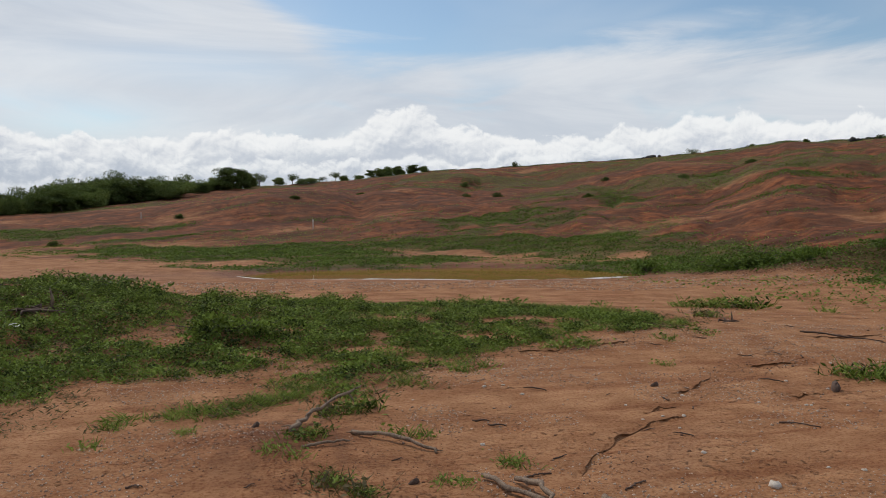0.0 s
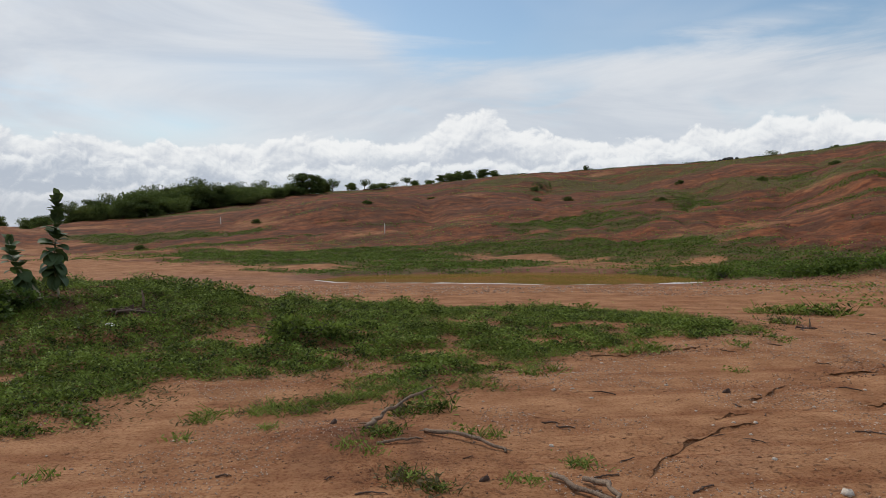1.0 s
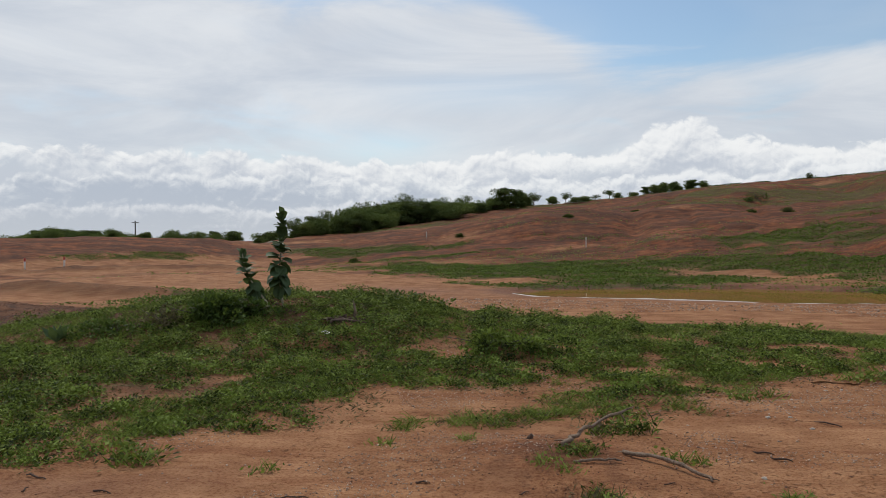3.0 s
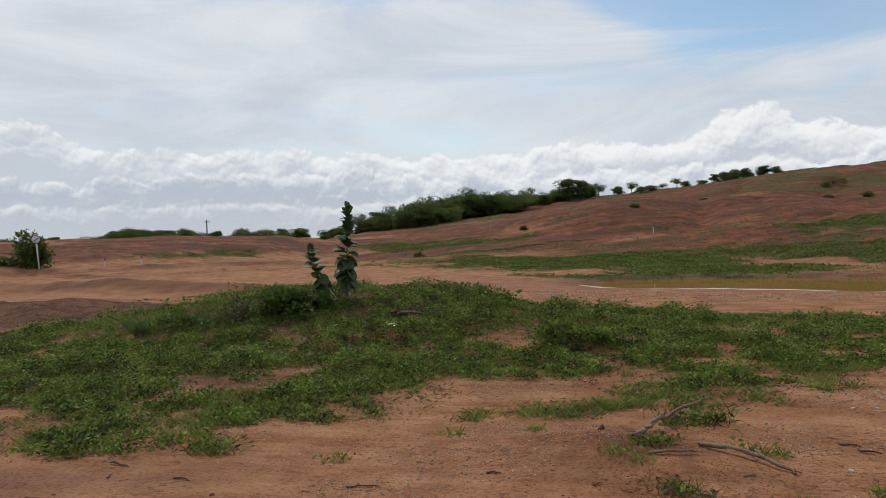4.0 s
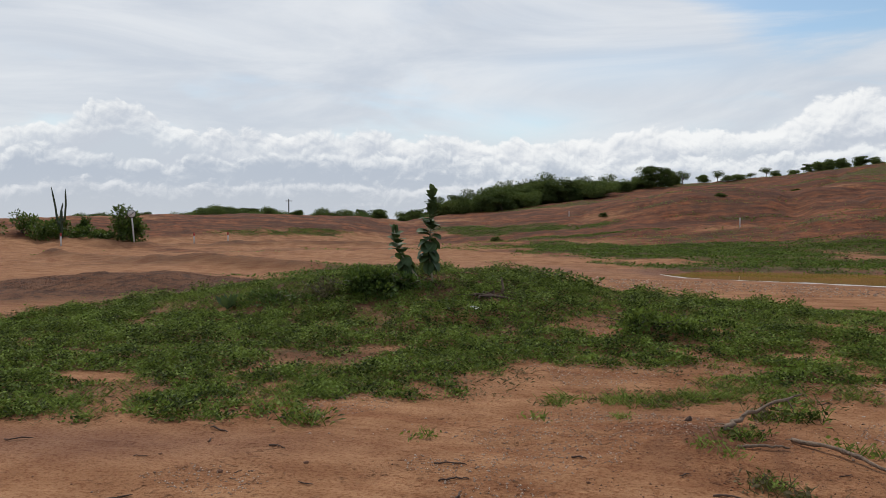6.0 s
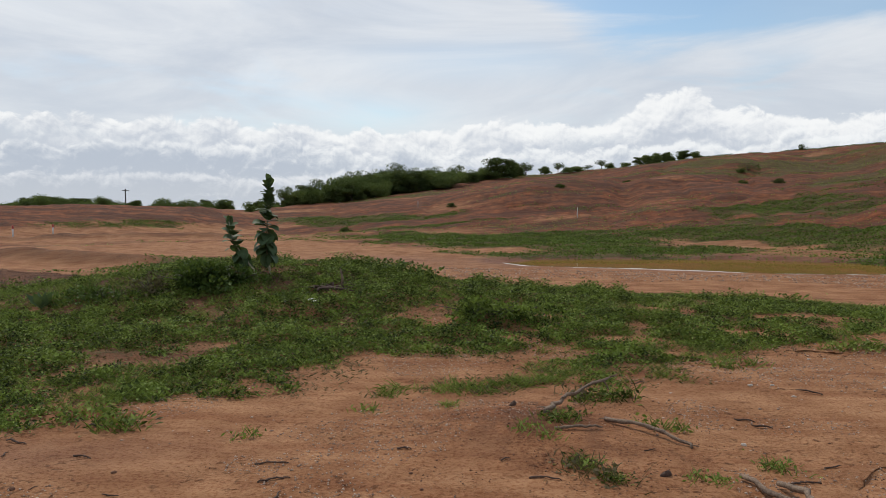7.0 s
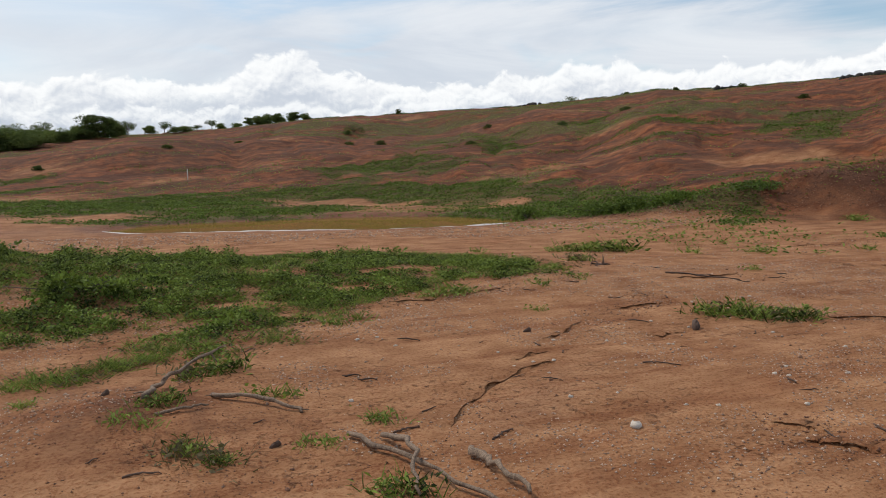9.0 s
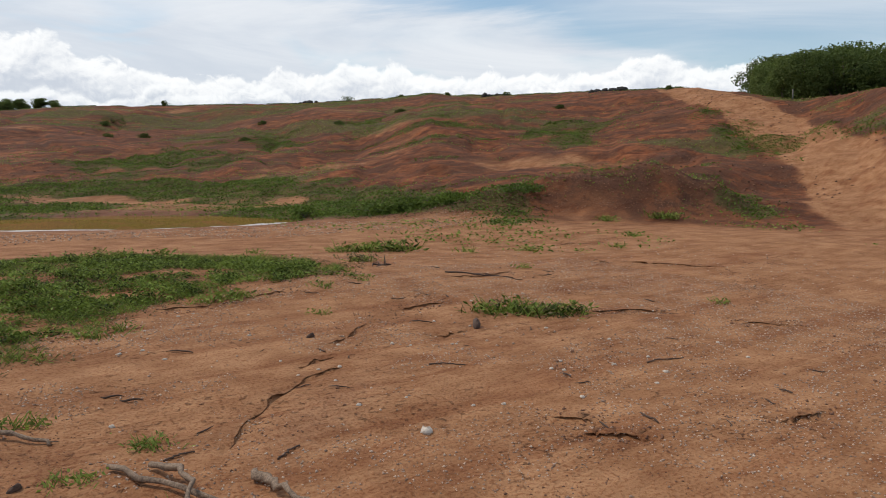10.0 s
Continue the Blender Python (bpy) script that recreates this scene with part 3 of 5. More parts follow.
SCRUB = [(13.4, 27.6), (13.2, 24.3), (15.6, 20.9), (18.8, 18.9), (20.2, 19.8), (20.8, 25.5), (18.6, 29.5)]
TERRACE = [(34.8, 31.0), (35.5, 37.0), (39.0, 39.5), (43.0, 36.5), (41, 33)]
DELL = [(25, 57), (30, 58), (35, 53), (32, 50.5), (27, 52)]
ROADSIDE = [(32.5, 21.5), (35.5, 24.5), (37.5, 24.0), (33.5, 18.8), (31, 19.0)]
TRACKSIDE = [(47.9, 33.3), (42.2, 28.4), (37.6, 23.4), (33.6, 19.2), (33.9, 17.6), (36.4, 19.6), (40.6, 24.6), (44.8, 28.6)]
BELT = [(6.6, 40.6), (7.2, 45), (13.2, 42), (18.3, 35.9), (20.3, 30.8), (20.3, 26.9), (18.2, 30), (14.6, 34), (10.5, 36.8)]
HOLLOW = [(27.8, 51.8), (29.4, 52.7), (34.4, 54.4), (35.4, 52), (32, 47.5), (29.9, 48.6)]
MOUNDFOOT = [(-31.5, 47.1), (-25.8, 53.9), (-23.9, 52), (-29.5, 46.2)]
SWALE = [(-15.9, 58.8), (-10.8, 58.5), (-6.0, 56.5), (-7.2, 54.4), (-13.1, 54.9)]
BANKTOP = [(18.5, 20.5), (22, 17.2), (26, 16.6), (30.5, 18.2), (30, 20.5), (24, 20.5)]
VERGE = [(36.5, 18.2), (37.0, 14.6), (42, 16.5), (42, 20.5)]
FLAT = [(-11, 23.5), (-7, 21.5), (-4.5, 22.5), (-5, 24.5), (-8.5, 25.5)]
LOWLAND = [(-17, 54), (-10, 51), (-8, 54), (-12, 58), (-18, 60)]
ROAD_UP = [(23, 8.0), (29.5, 12.6), (34.6, 16.2), (38.6, 20.0), (42.8, 24.0), (46.3, 27.5), (48.5, 31.5), (56, 40)]
ROAD_FLAT = [(-46, 31), (-32, 31.5), (-20, 29.5), (-9, 27.5), (-2, 30), (2, 34)]


def meadow(x, y):
    """How thick the near ground cover is, below 0 for none."""
    v = inside(x, y, MEADOW) + 0.10 + 0.42 * rough(x, y, 0.9, 101, 4)
    for cx, cy, rx, ry, turn in BARE:
        v = v - 3.0 * hump(x, y, cx, cy, rx, ry, turn)
    d, _ = from_line(x, y, STRIP)
    return np.maximum(v, 0.03 - d + 0.34 * rough(x, y, 0.5, 105, 3))


def green_far(x, y):
    best = np.full(np.shape(x), -9.0)
    for loop, strength in ((BAND, 1.0), (SHELF, 0.9), (SCRUB, 1.0), (TERRACE, 0.9), (DELL, 0.7), (ROADSIDE, 0.8), (VERGE, 0.9), (TRACKSIDE, 1.0), (BELT, 0.9), (BANKTOP, 0.25), (HOLLOW, 0.7), (MOUNDFOOT, 0.8), (SWALE, 0.9), (LOWLAND, 0.7), (FLAT, 0.6)):
        best = np.maximum(best, np.minimum(inside(x, y, loop), 1.8) * strength * 0.6 + 2.0 * rough(x * 0.7, y, 3.0, 121, 5) + (0.55 if loop in (BAND, SCRUB, TERRACE, TRACKSIDE, BELT) else 0.0))
    dx, dy = x - HOME[0], y - HOME[1]
    d, az = np.hypot(dx, dy), np.degrees(np.arctan2(dx, dy))
    lanes = 3.0 * rough(np.radians(az) * 15, d * 1.2, 2.6, 271, 5) - 0.9
    near_foot = step(31, 36, d) * step(70, 50, d) * step(-30, -18, az) * step(56, 48, az)
    return np.maximum(best, np.where(near_foot > 0.02, lanes * near_foot - 0.4 * (1 - near_foot), -1))


def ground_soil(x, y):
    """The kinds of soil: red clay, dark dug earth (with shade painted in under the meadow), wet mud, thin green growth.
    """
    dx, dy = x - HOME[0], y - HOME[1]
    d, az = np.hypot(dx, dy), np.degrees(np.arctan2(dx, dy))
    b, far = np.array(FOOT).T
    foot = np.interp(az, b, far)
    red = 0.12 + 0.80 * np.where(az > 28, step(-3, 4, d - foot), step(-2, 12, d - foot)) + 0.12 * step(18, 30, d) * (az > -12)
    red = red + 0.5 * hump(x, y, -4.5, 13, 5, 2.5) + 0.35 * hump(x, y, 1.2, 6.3, 1.0, 1.0)
    red = red + 0.35 * step(47, 54, az) * step(19, 26, d)
    band = rough(np.radians(az) * 22, d * 0.8, 3.2, 251, 4)
    lane = rough(np.radians(az) * 16 + 9, d * 1.1, 2.4, 257, 4)
    red = red + 1.0 * band * step(26, 36, d) * (d < 130)
    dark = 2.4 * hump(x, y, -12.2, 15.4, 4.2, 2.3, 14) + 0.85 * hump(x, y, 22.5, 17.8, 5.2, 2.0, -38) + 0.6 * hump(x, y, 16.5, 21.5, 3.6, 1.5, -30) + 0.45 * hump(x, y, 28.0, 18.4, 3.6, 1.9, 10)
    dark = dark * np.where(x > 10, 0.75 + 0.75 * rough(x, y, 1.4, 145, 4), 1.0)
    # under the meadow: dark litter, plus shade between stems put into the colour
    dark = dark + 0.5 * hump(x, y, -5.2, 12.2, 2.0, 0.5) + 0.5 * hump(x, y, -2.4, 12.6, 0.9, 0.5) + 0.75 * np.clip(meadow(x, y) + 0.3, 0, 1) * (d < 20) * (0.6 + 0.8 * rough(x, y, 0.8, 143, 3))
    dark = dark + 0.75 * np.clip(lane - 0.02, 0, 1) * np.where(az > -12, step(26, 36, d), step(15, 20, d) * step(60, 48, d))
    for line, half in ((ROAD_UP, 2.0), (ROAD_FLAT, 4.5)):
        away, _ = from_line(x, y, line)
        off = step(half * 0.8, half * 1.2, away + 0.5 * rough(x, y, 2.5, 141, 3))
        red, dark = 0.10 + (red - 0.10) * off, dark * (0.25 + 0.75 * off)
    for line in (BERM, BERM_FAR):
        dark = dark + 0.9 * np.exp(-((from_line(x, y, line)[0] / 0.9) ** 2)) * (0.6 + 0.6 * rough(x, y, 2.5, 43, 3))
    dark = dark * np.where(az < -17, step(58, 50, d), 1.0)
    pond = inside(x, y, POND)
    wet = step(-1.6, -0.2, pond + 0.4 * rough(x, y, 1.5, 77, 3)) + 0.55 * hump(x, y, -3.6, 26.5, 3.6, 2.2)
    wet = wet + 0.75 * hump(x, y, -3.9, 4.9, 2.3, 0.45, 16) + 0.3 * hump(x, y, 3.9, 5.6, 0.9, 0.25, 40)
    hill = step(0, 12, d - foot)
    thin = 0.85 * hill * np.clip(1.9 * rough(np.radians(az) * 13, d * 0.9, 2.8, 151, 5) - 0.15, 0, 1.0) + 0.8 * np.clip(green_far(x, y), 0, 1)
    thin = thin + 0.22 * step(26, 34, d) * step(-25, -10, az) * np.clip(0.2 + 1.5 * rough(np.radians(az) * 13, d, 3, 155, 4), 0, 1) + 0.3 * np.clip(meadow(x, y), 0, 1) * (d < 20)
    road, _ = from_line(x, y, ROAD_UP)
    thin = thin * step(1.5, 3.5, road) * np.where(az < -20, step(62, 52, d), 1.0)
    return np.stack([np.clip(v, 0, 1) for v in (red, dark, wet, thin)], -1)


def make_ground():
    rings = [0.4]
    while rings[-1] < 4200:
        r = rings[-1]
        rings.append(r * (1.12 if r < 2.4 else 1.009 if r < 42 else 1.012 if r < 125 else 1.09))
    bearing = np.radians(np.concatenate([np.arange(-52, 76, 0.2), np.arange(76, 308, 3.2)]))
    r, a = np.meshgrid(rings, bearing, indexing="ij")
    x, y = HOME[0] + r * np.sin(a), HOME[1] + r * np.cos(a)
    z = height(x, y)
    n = len(bearing)
    verts = np.concatenate([np.stack([x, y, z], -1).reshape(-1, 3), [(HOME[0], HOME[1], float(height(*HOME)))]])
    i, j = np.meshgrid(np.arange(len(rings) - 1) * n, np.arange(n), indexing="ij")
    k = (j + 1) % n
    quads = np.stack([i + j, i + n + j, i + n + k, i + k], -1).reshape(-1, 4)
    me = mesh_of("ground", verts, quads, EARTH, True)
    soil = me.attributes.new("soil", "FLOAT_COLOR", "POINT")
    soil.data.foreach_set("color", ground_soil(verts[:, 0], verts[:, 1]).astype(np.float32).ravel())
    middle = [(len(verts) - 1, b, (b + 1) % n) for b in range(n)]
    bm = bmesh.new()
    bm.from_mesh(me)
    bm.verts.ensure_lookup_table()
    for t in middle:
        bm.faces.new([bm.verts[v] for v in t]).smooth = True
    bm.normal_update()
    bm.to_mesh(me)
    bm.free()
    tagged(new("ground", me), "eroded bare red-brown earth with sandy washes and clay slopes", "ground", kind="structure")


make_ground()


def make_pond():
    loop = np.array(POND)
    c = loop.mean(0)
    wide = c + (loop - c) * 1.22
    verts = [(*c, POND_LEVEL)] + [(*p, POND_LEVEL) for p in wide]
    n = len(wide)
    me = mesh_of("water", verts, [(0, 1 + k, 1 + (k + 1) % n) for k in range(n)], WATER)
    tagged(new("water", me), "shallow ochre muddy rain puddle with a still surface", "water", kind="structure")


make_pond()


def make_shore_sheen():
    """The pale strip along the near shore: the water's bright sheen as a painted strip."""
    rng = np.random.default_rng(4)
    shore = [(-0.4, 26.9), (0.8, 25.65), (2.6, 25.05), (4.4, 24.5), (7.8, 23.15), (10.9, 22.85), (12.6, 23.3)]
    t = np.linspace(0, 1, 160)
    k = np.linspace(0, 1, len(shore))
    x, y = (np.interp(t, k, np.array(shore)[:, n]) for n in (0, 1))
    y = y + 0.10 * rough(x, y, 1.1, 221, 3) + 0.30
    wide = np.clip(0.36 + 0.4 * rough(x, y, 1.3, 223, 3), 0.14, 0.9)
    top = np.stack([x, y + wide, np.full(160, POND_LEVEL + 0.006)], -1)
    mid = np.stack([x, y + wide * 0.5, np.full(160, POND_LEVEL + 0.012)], -1)
    low = np.stack([x, y - 0.02, np.full(160, POND_LEVEL + 0.004)], -1)
    verts = np.concatenate([low, mid, top])
    i = np.arange(159)
    quads = np.concatenate([np.stack([i + a, i + 1 + a, i + 161 + a, i + 160 + a], 1) for a in (0, 160)])
    tagged(new("foam", mesh_of("foam", verts, quads, SHORE_SHEEN, True)), "thin whitish strip painted for the sheen along the puddle's near shore", "foam", kind="stuff")


make_shore_sheen()


# ---- plants ----
def scatter(rng, box, count, rule):
    """Places in a box where rule(x, y) is above 0, with that value."""
    x, y = rng.uniform(box[0], box[1], count), rng.uniform(box[2], box[3], count)
    v = rule(x, y)
    keep = v > 0
    return x[keep], y[keep], v[keep]


def stuff(name, arrays, mat, label, category):
    return tagged(new(name, mesh_of(name, *arrays, mat)), label, category, kind="stuff")


def sprays(rng, x, y, tall, count, spread, length, flat=0.45):
    """Sprigs of leaves at each place: leaf roots and directions."""
    n = len(x)
    cx, cy = np.repeat(x, count), np.repeat(y, count)
    px, py = cx + rng.normal(size=n * count) * spread, cy + rng.normal(size=n * count) * spread
    z = height(px, py) + np.repeat(tall, count) * rng.uniform(0.0, 1.0, n * count) ** 0.8
    turn = rng.uniform(0, 2 * np.pi, n * count)
    way = unit(np.stack([np.cos(turn), np.sin(turn), rng.normal(size=n * count) * flat + 0.35], -1))
    return np.stack([px, py, z], -1), way, length * rng.uniform(0.6, 1.3, n * count)


def near_growth():
    rng = np.random.default_rng(5)
    box = (-12, 8, 5, 17)
    knot = lambda x, y: rough(x, y, 0.42, 171, 4)
    x, y, v = scatter(rng, box, 105000, lambda x, y: np.minimum(meadow(x, y), 0.5) * 1.1 - 0.30 * rng.random(len(x)) - 0.16 + 0.95 * knot(x, y) + 0.75 * rough(x, y, 1.7, 173, 3))
    tall = 0.014 + 0.26 * np.clip(v, 0, 1) * np.clip(knot(x, y) + 0.22, 0.03, 1)
    at, way, l = sprays(rng, x, y, tall, 8, 0.055, 0.048, 0.42)
    stuff("creeping_herb", leaf_arrays(rng, at, way, l, l * 0.44), CREEPER, "low dark green creeping herbs spread over the earth", "ground cover")
    # grass in tufts, thickest along the rim of the green
    tx, ty, _ = scatter(rng, box, 30000, lambda x, y: np.where(meadow(x, y) > -0.05, 0.42 - 0.35 * np.clip(meadow(x, y), 0, 1.2) + 0.9 * rough(x, y, 1.3, 181, 3) - 0.45 * rng.random(len(x)), -1))
    sx, sy, _ = scatter(rng, (-0.6, 1.9, 7.1, 9.0), 700, lambda x, y: 0.05 - from_line(x, y, STRIP)[0] + 0.25 * rough(x, y, 0.4, 185, 3))
    tx, ty = np.concatenate([tx, sx]), np.concatenate([ty, sy])
    size = rng.uniform(0.5, 1.25, len(tx))
    k = 11
    bx, by = np.repeat(tx, k) + rng.normal(size=len(tx) * k) * 0.035, np.repeat(ty, k) + rng.normal(size=len(tx) * k) * 0.035
    turn = rng.uniform(0, 2 * np.pi, len(bx))
    way = unit(np.stack([np.cos(turn), np.sin(turn), rng.uniform(0.1, 1.3, len(bx))], -1))
    at = np.stack([bx, by, height(bx, by) - 0.005], -1)
    stuff("grass", blade_arrays(rng, at, way, rng.uniform(0.07, 0.18, len(bx)) * np.repeat(size, k), rng.uniform(0.005, 0.010, len(bx))), GRASS, "bright green grass tufts among the creeping herbs", "grass")
    dx, dy, dv = scatter(rng, box, 26000, lambda x, y: np.where(meadow(x, y) > -0.35, 0.12 - knot(x, y), -1))
    at, way, l = sprays(rng, dx, dy, np.full(len(dx), 0.02), 3, 0.05, 0.06, 0.2)
    stuff("dry_stalks", leaf_arrays(rng, at, way, l, l * 0.2), DRY_HERB, "dry brown stalks and dead leaves lying on the earth", "plant litter")


near_growth()


def far_growth():
    rng = np.random.default_rng(6)
    x, y, v = scatter(rng, (-32, 50, 13, 61), 170000, lambda x, y: green_far(x, y) - 1.1 * rng.random(len(x)) - 0.05)
    tall = 0.03 + 0.07 * np.clip(v * 0.6, 0, 1) + 0.08 * step(-0.5, 1.0, inside(x, y, SCRUB))
    at, way, l = sprays(rng, x, y, tall, 5, 0.15, 0.085, 0.3)
    stuff("low_herb", leaf_arrays(rng, at, way, l, l * 0.7), FAR_HERB, "bright green low herbs on the far bank and slope", "ground cover")
    # thin tufts all over the slope
    def slope(x, y):
        dx, dy = x - HOME[0], y - HOME[1]
        d, az = np.hypot(dx, dy), np.degrees(np.arctan2(dx, dy))
        b, far = np.array(FOOT).T
        road = np.minimum(from_line(x, y, ROAD_UP)[0] - 2.8, from_line(x, y, ROAD_FLAT)[0] - 3.5)
        return np.where((d > np.interp(az, b, far) - 9) & (d < 95) & (az > -48) & (az < 74) & (road > 0), 1.6 * rough(np.radians(az) * 13, d * 0.9, 2.8, 151, 5) + 0.05 - 0.9 * rng.random(len(x)) - np.where(az < -17, 2.0 * step(48, 54, d), 0.0), -1)
    x, y, v = scatter(rng, (-55, 75, 8, 95), 150000, slope)
    at, way, l = sprays(rng, x, y, np.full(len(x), 0.05), 3, 0.12, 0.10, 0.3)
    stuff("slope_tufts", leaf_arrays(rng, at, way, l, l * 0.45), GRASS, "sparse small tufts of weeds on the red slope", "weeds")


far_growth()


def weed_kind(seed, blades, size, mat, leafy=0):
    """One small weed tuft, with its root at the origin."""
    rng = np.random.default_rng(seed)
    turn, lean = rng.uniform(0, 2 * np.pi, blades), rng.uniform(0.3, 1.8, blades)
    way = unit(np.stack([np.cos(turn), np.sin(turn), lean], -1))
    at = rng.normal(size=(blades, 3)) * (size * 0.42, size * 0.30, 0)
    made = [("foliage", mesh_of("foliage", *blade_arrays(rng, at, way, rng.uniform(0.25, 0.7, blades) * size, np.full(blades, 0.009 + 0.006 * size)), mat))]
    if leafy:
        turn = rng.uniform(0, 2 * np.pi, leafy)
        way = unit(np.stack([np.cos(turn), np.sin(turn), rng.uniform(0, 0.8, leafy)], -1))
        at = rng.normal(size=(leafy, 3)) * (size * 0.45, size * 0.35, 0) + np.stack([0 * turn, 0 * turn, rng.uniform(0, 0.25, leafy) * size], -1)
        made.append(("leaf_mat", mesh_of("leaf_mat", *leaf_arrays(rng, at, way, rng.uniform(0.10, 0.22, leafy) * size + 0.02, 0.022 + 0.03 * size), mat)))
    return made


WEEDS = [weed_kind(1, 60, 0.30, GRASS, 40), weed_kind(2, 30, 0.22, GRASS, 20), weed_kind(3, 110, 0.42, CREEPER, 120), weed_kind(4, 40, 0.35, DRY_HERB, 30)]


def place_weed(kind, x, y, scale, turn, label):
    ob = tagged(new("weed_tuft"), label, "weed", "weeds on the bare ground")
    for name, me in WEEDS[kind]:
        tagged(part(name, me, ob), kind="stuff")
    ob.matrix_basis = Matrix.LocRotScale((x, y, float(height(x, y)) - 0.004), Euler((0, 0, turn)), (scale, scale, scale))


LOOSE = "small green weed tuft rooted in bare sandy earth"
for kind, x, y, scale in ((2, 1.36, 6.42, 0.55), (1, 1.08, 6.12, 0.8), (1, 1.25, 6.0, 0.7), (2, 1.48, 5.55, 0.45), (3, 1.6, 5.35, 0.8), (2, 1.66, 5.3, 0.36), (3, 1.42, 5.5, 0.7),
                          (1, 2.09, 6.48, 1.0), (1, 2.25, 6.42, 0.8), (0, 2.77, 5.62, 0.62), (1, 2.70, 5.66, 0.5), (2, 2.5, 4.47, 0.6), (1, 2.32, 5.33, 0.6), (1, 2.2, 5.38, 0.7),
                          (0, 4.95, 10.1, 1.2), (0, 4.75, 10.0, 1.0), (0, 5.15, 10.0, 0.9), (2, 7.4, 7.75, 0.95), (2, 7.75, 7.5, 1.1), (2, 8.1, 7.2, 0.95), (3, 7.9, 7.3, 1.1),
                          (0, 9.0, 14.2, 1.1), (2, 10.2, 13.9, 1.5), (2, 9.6, 14.1, 1.4), (1, 11.3, 12.9, 1.4), (0, 8.2, 11.9, 1.0), (3, 8.1, 12.0, 1.2), (1, 10.4, 10.3, 1.0), (0, 12.6, 12.4, 1.2),
                          (1, -2.7, 6.4, 1.2), (2, -2.2, 6.1, 0.8), (1, -1.05, 5.95, 0.8), (1, -0.3, 6.8, 0.8), (0, 3.2, 8.9, 0.9), (1, 3.5, 9.1, 1.0), (1, 6.3, 9.9, 1.0),
                          (1, 5.6, 8.7, 0.8), (0, 2.0, 15.7, 1.4), (0, 5.7, 14.9, 1.4), (1, 7.4, 14.6, 1.2), (1, 1.55, 7.25, 0.9), (2, 1.85, 7.45, 0.8), (3, 1.55, 7.4, 0.9), (0, 0.4, 6.9, 0.5),
                          (1, 14.5, 11.6, 1.3), (0, 16.5, 12.8, 1.3), (1, 10.3, 6.5, 0.9), (2, 21.5, 15.4, 1.6), (0, 19.6, 16.2, 1.7)):
    place_weed(kind, x, y, scale, (x * 7 + y * 3) % 6.28, "dry straw-brown weed tuft on bare earth" if kind == 3 else LOOSE)


def milkweed(base, top, leaves, first, seed, label):
    """An upright succulent-leaved shrub: a pale stem with pairs of broad leaves."""
    rng = np.random.default_rng(seed)
    root = tagged(new("milkweed_shrub"), label, "shrub")
    root.matrix_basis = Matrix.Translation(base)
    rise = np.array(top) - np.array(base)
    s = np.linspace(0, 1, 12)
    bend = np.stack([0.05 * np.sin(s * 5 + seed), 0.04 * np.sin(s * 4), 0 * s], -1)
    line = s[:, None] * rise * (1, 1, 1) + bend - bend[0]
    line[:, :2] = (s[:, None] ** 0.7) * rise[:2] + bend[:, :2] - bend[0, :2]
    part("stem", mesh_of("stem", *tube_arrays(line, 0.020 - 0.012 * s, 7), STEM, True), root, "pale woody stem")
    # one broad leaf, cupped along its midrib, lying along +x
    rows, cols = 7, 5
    u, v = np.meshgrid(np.linspace(0, 1, rows), np.linspace(-1, 1, cols), indexing="ij")
    half = 0.31 * np.sin(np.pi * np.clip(u * 0.93 + 0.07, 0, 1)) ** 0.6
    verts = np.stack([u, v * half, 0.22 * np.abs(v) * half + 0.10 * np.sin(u * 2.6) - 0.16 * u * u], -1).reshape(-1, 3)
    quads = [(r * cols + c, (r + 1) * cols + c, (r + 1) * cols + c + 1, r * cols + c + 1) for r in range(rows - 1) for c in range(cols - 1)]
    blade = mesh_of("leaf", verts, quads, MILKWEED, True)
    for n in range(leaves):
        q = first + (1 - first) * (n // 2) / (leaves / 2 - 0.5)
        at = [np.interp(q, s, line[:, k]) for k in range(3)]
        turn = (n % 2) * math.pi + (n // 2) * 1.45 + rng.normal() * 0.25
        size = 0.235 * (1.05 - 0.45 * max(0, q - 0.5) / 0.5) * rng.uniform(0.8, 1.2)
        tilt = -radians(-62 + 132 * (q - first) / (1 - first) + rng.normal() * 16)
        m = Matrix.LocRotScale(at, Euler((rng.normal() * 0.25, tilt, turn)), (size, size * 1.35, size))
        part("leaf", blade, root, m=m)
    return root


def on_ground(x, y, sink=0.0):
    return (x, y, float(height(x, y)) - sink)


bx, by, bz = on_ground(-3.33, 12.62, 0.03)
milkweed((bx, by, bz), (-3.40, 12.70, bz + 1.58), 68, 0.22, 3, "tall upright milkweed shrub with broad grey-green leaves on a pale stem")
bx, by, bz = on_ground(-3.45, 12.50, 0.03)
milkweed((bx, by, bz), (-3.98, 12.55, bz + 0.95), 32, 0.30, 8, "smaller leaning milkweed shrub with broad green leaves beside the tall one")


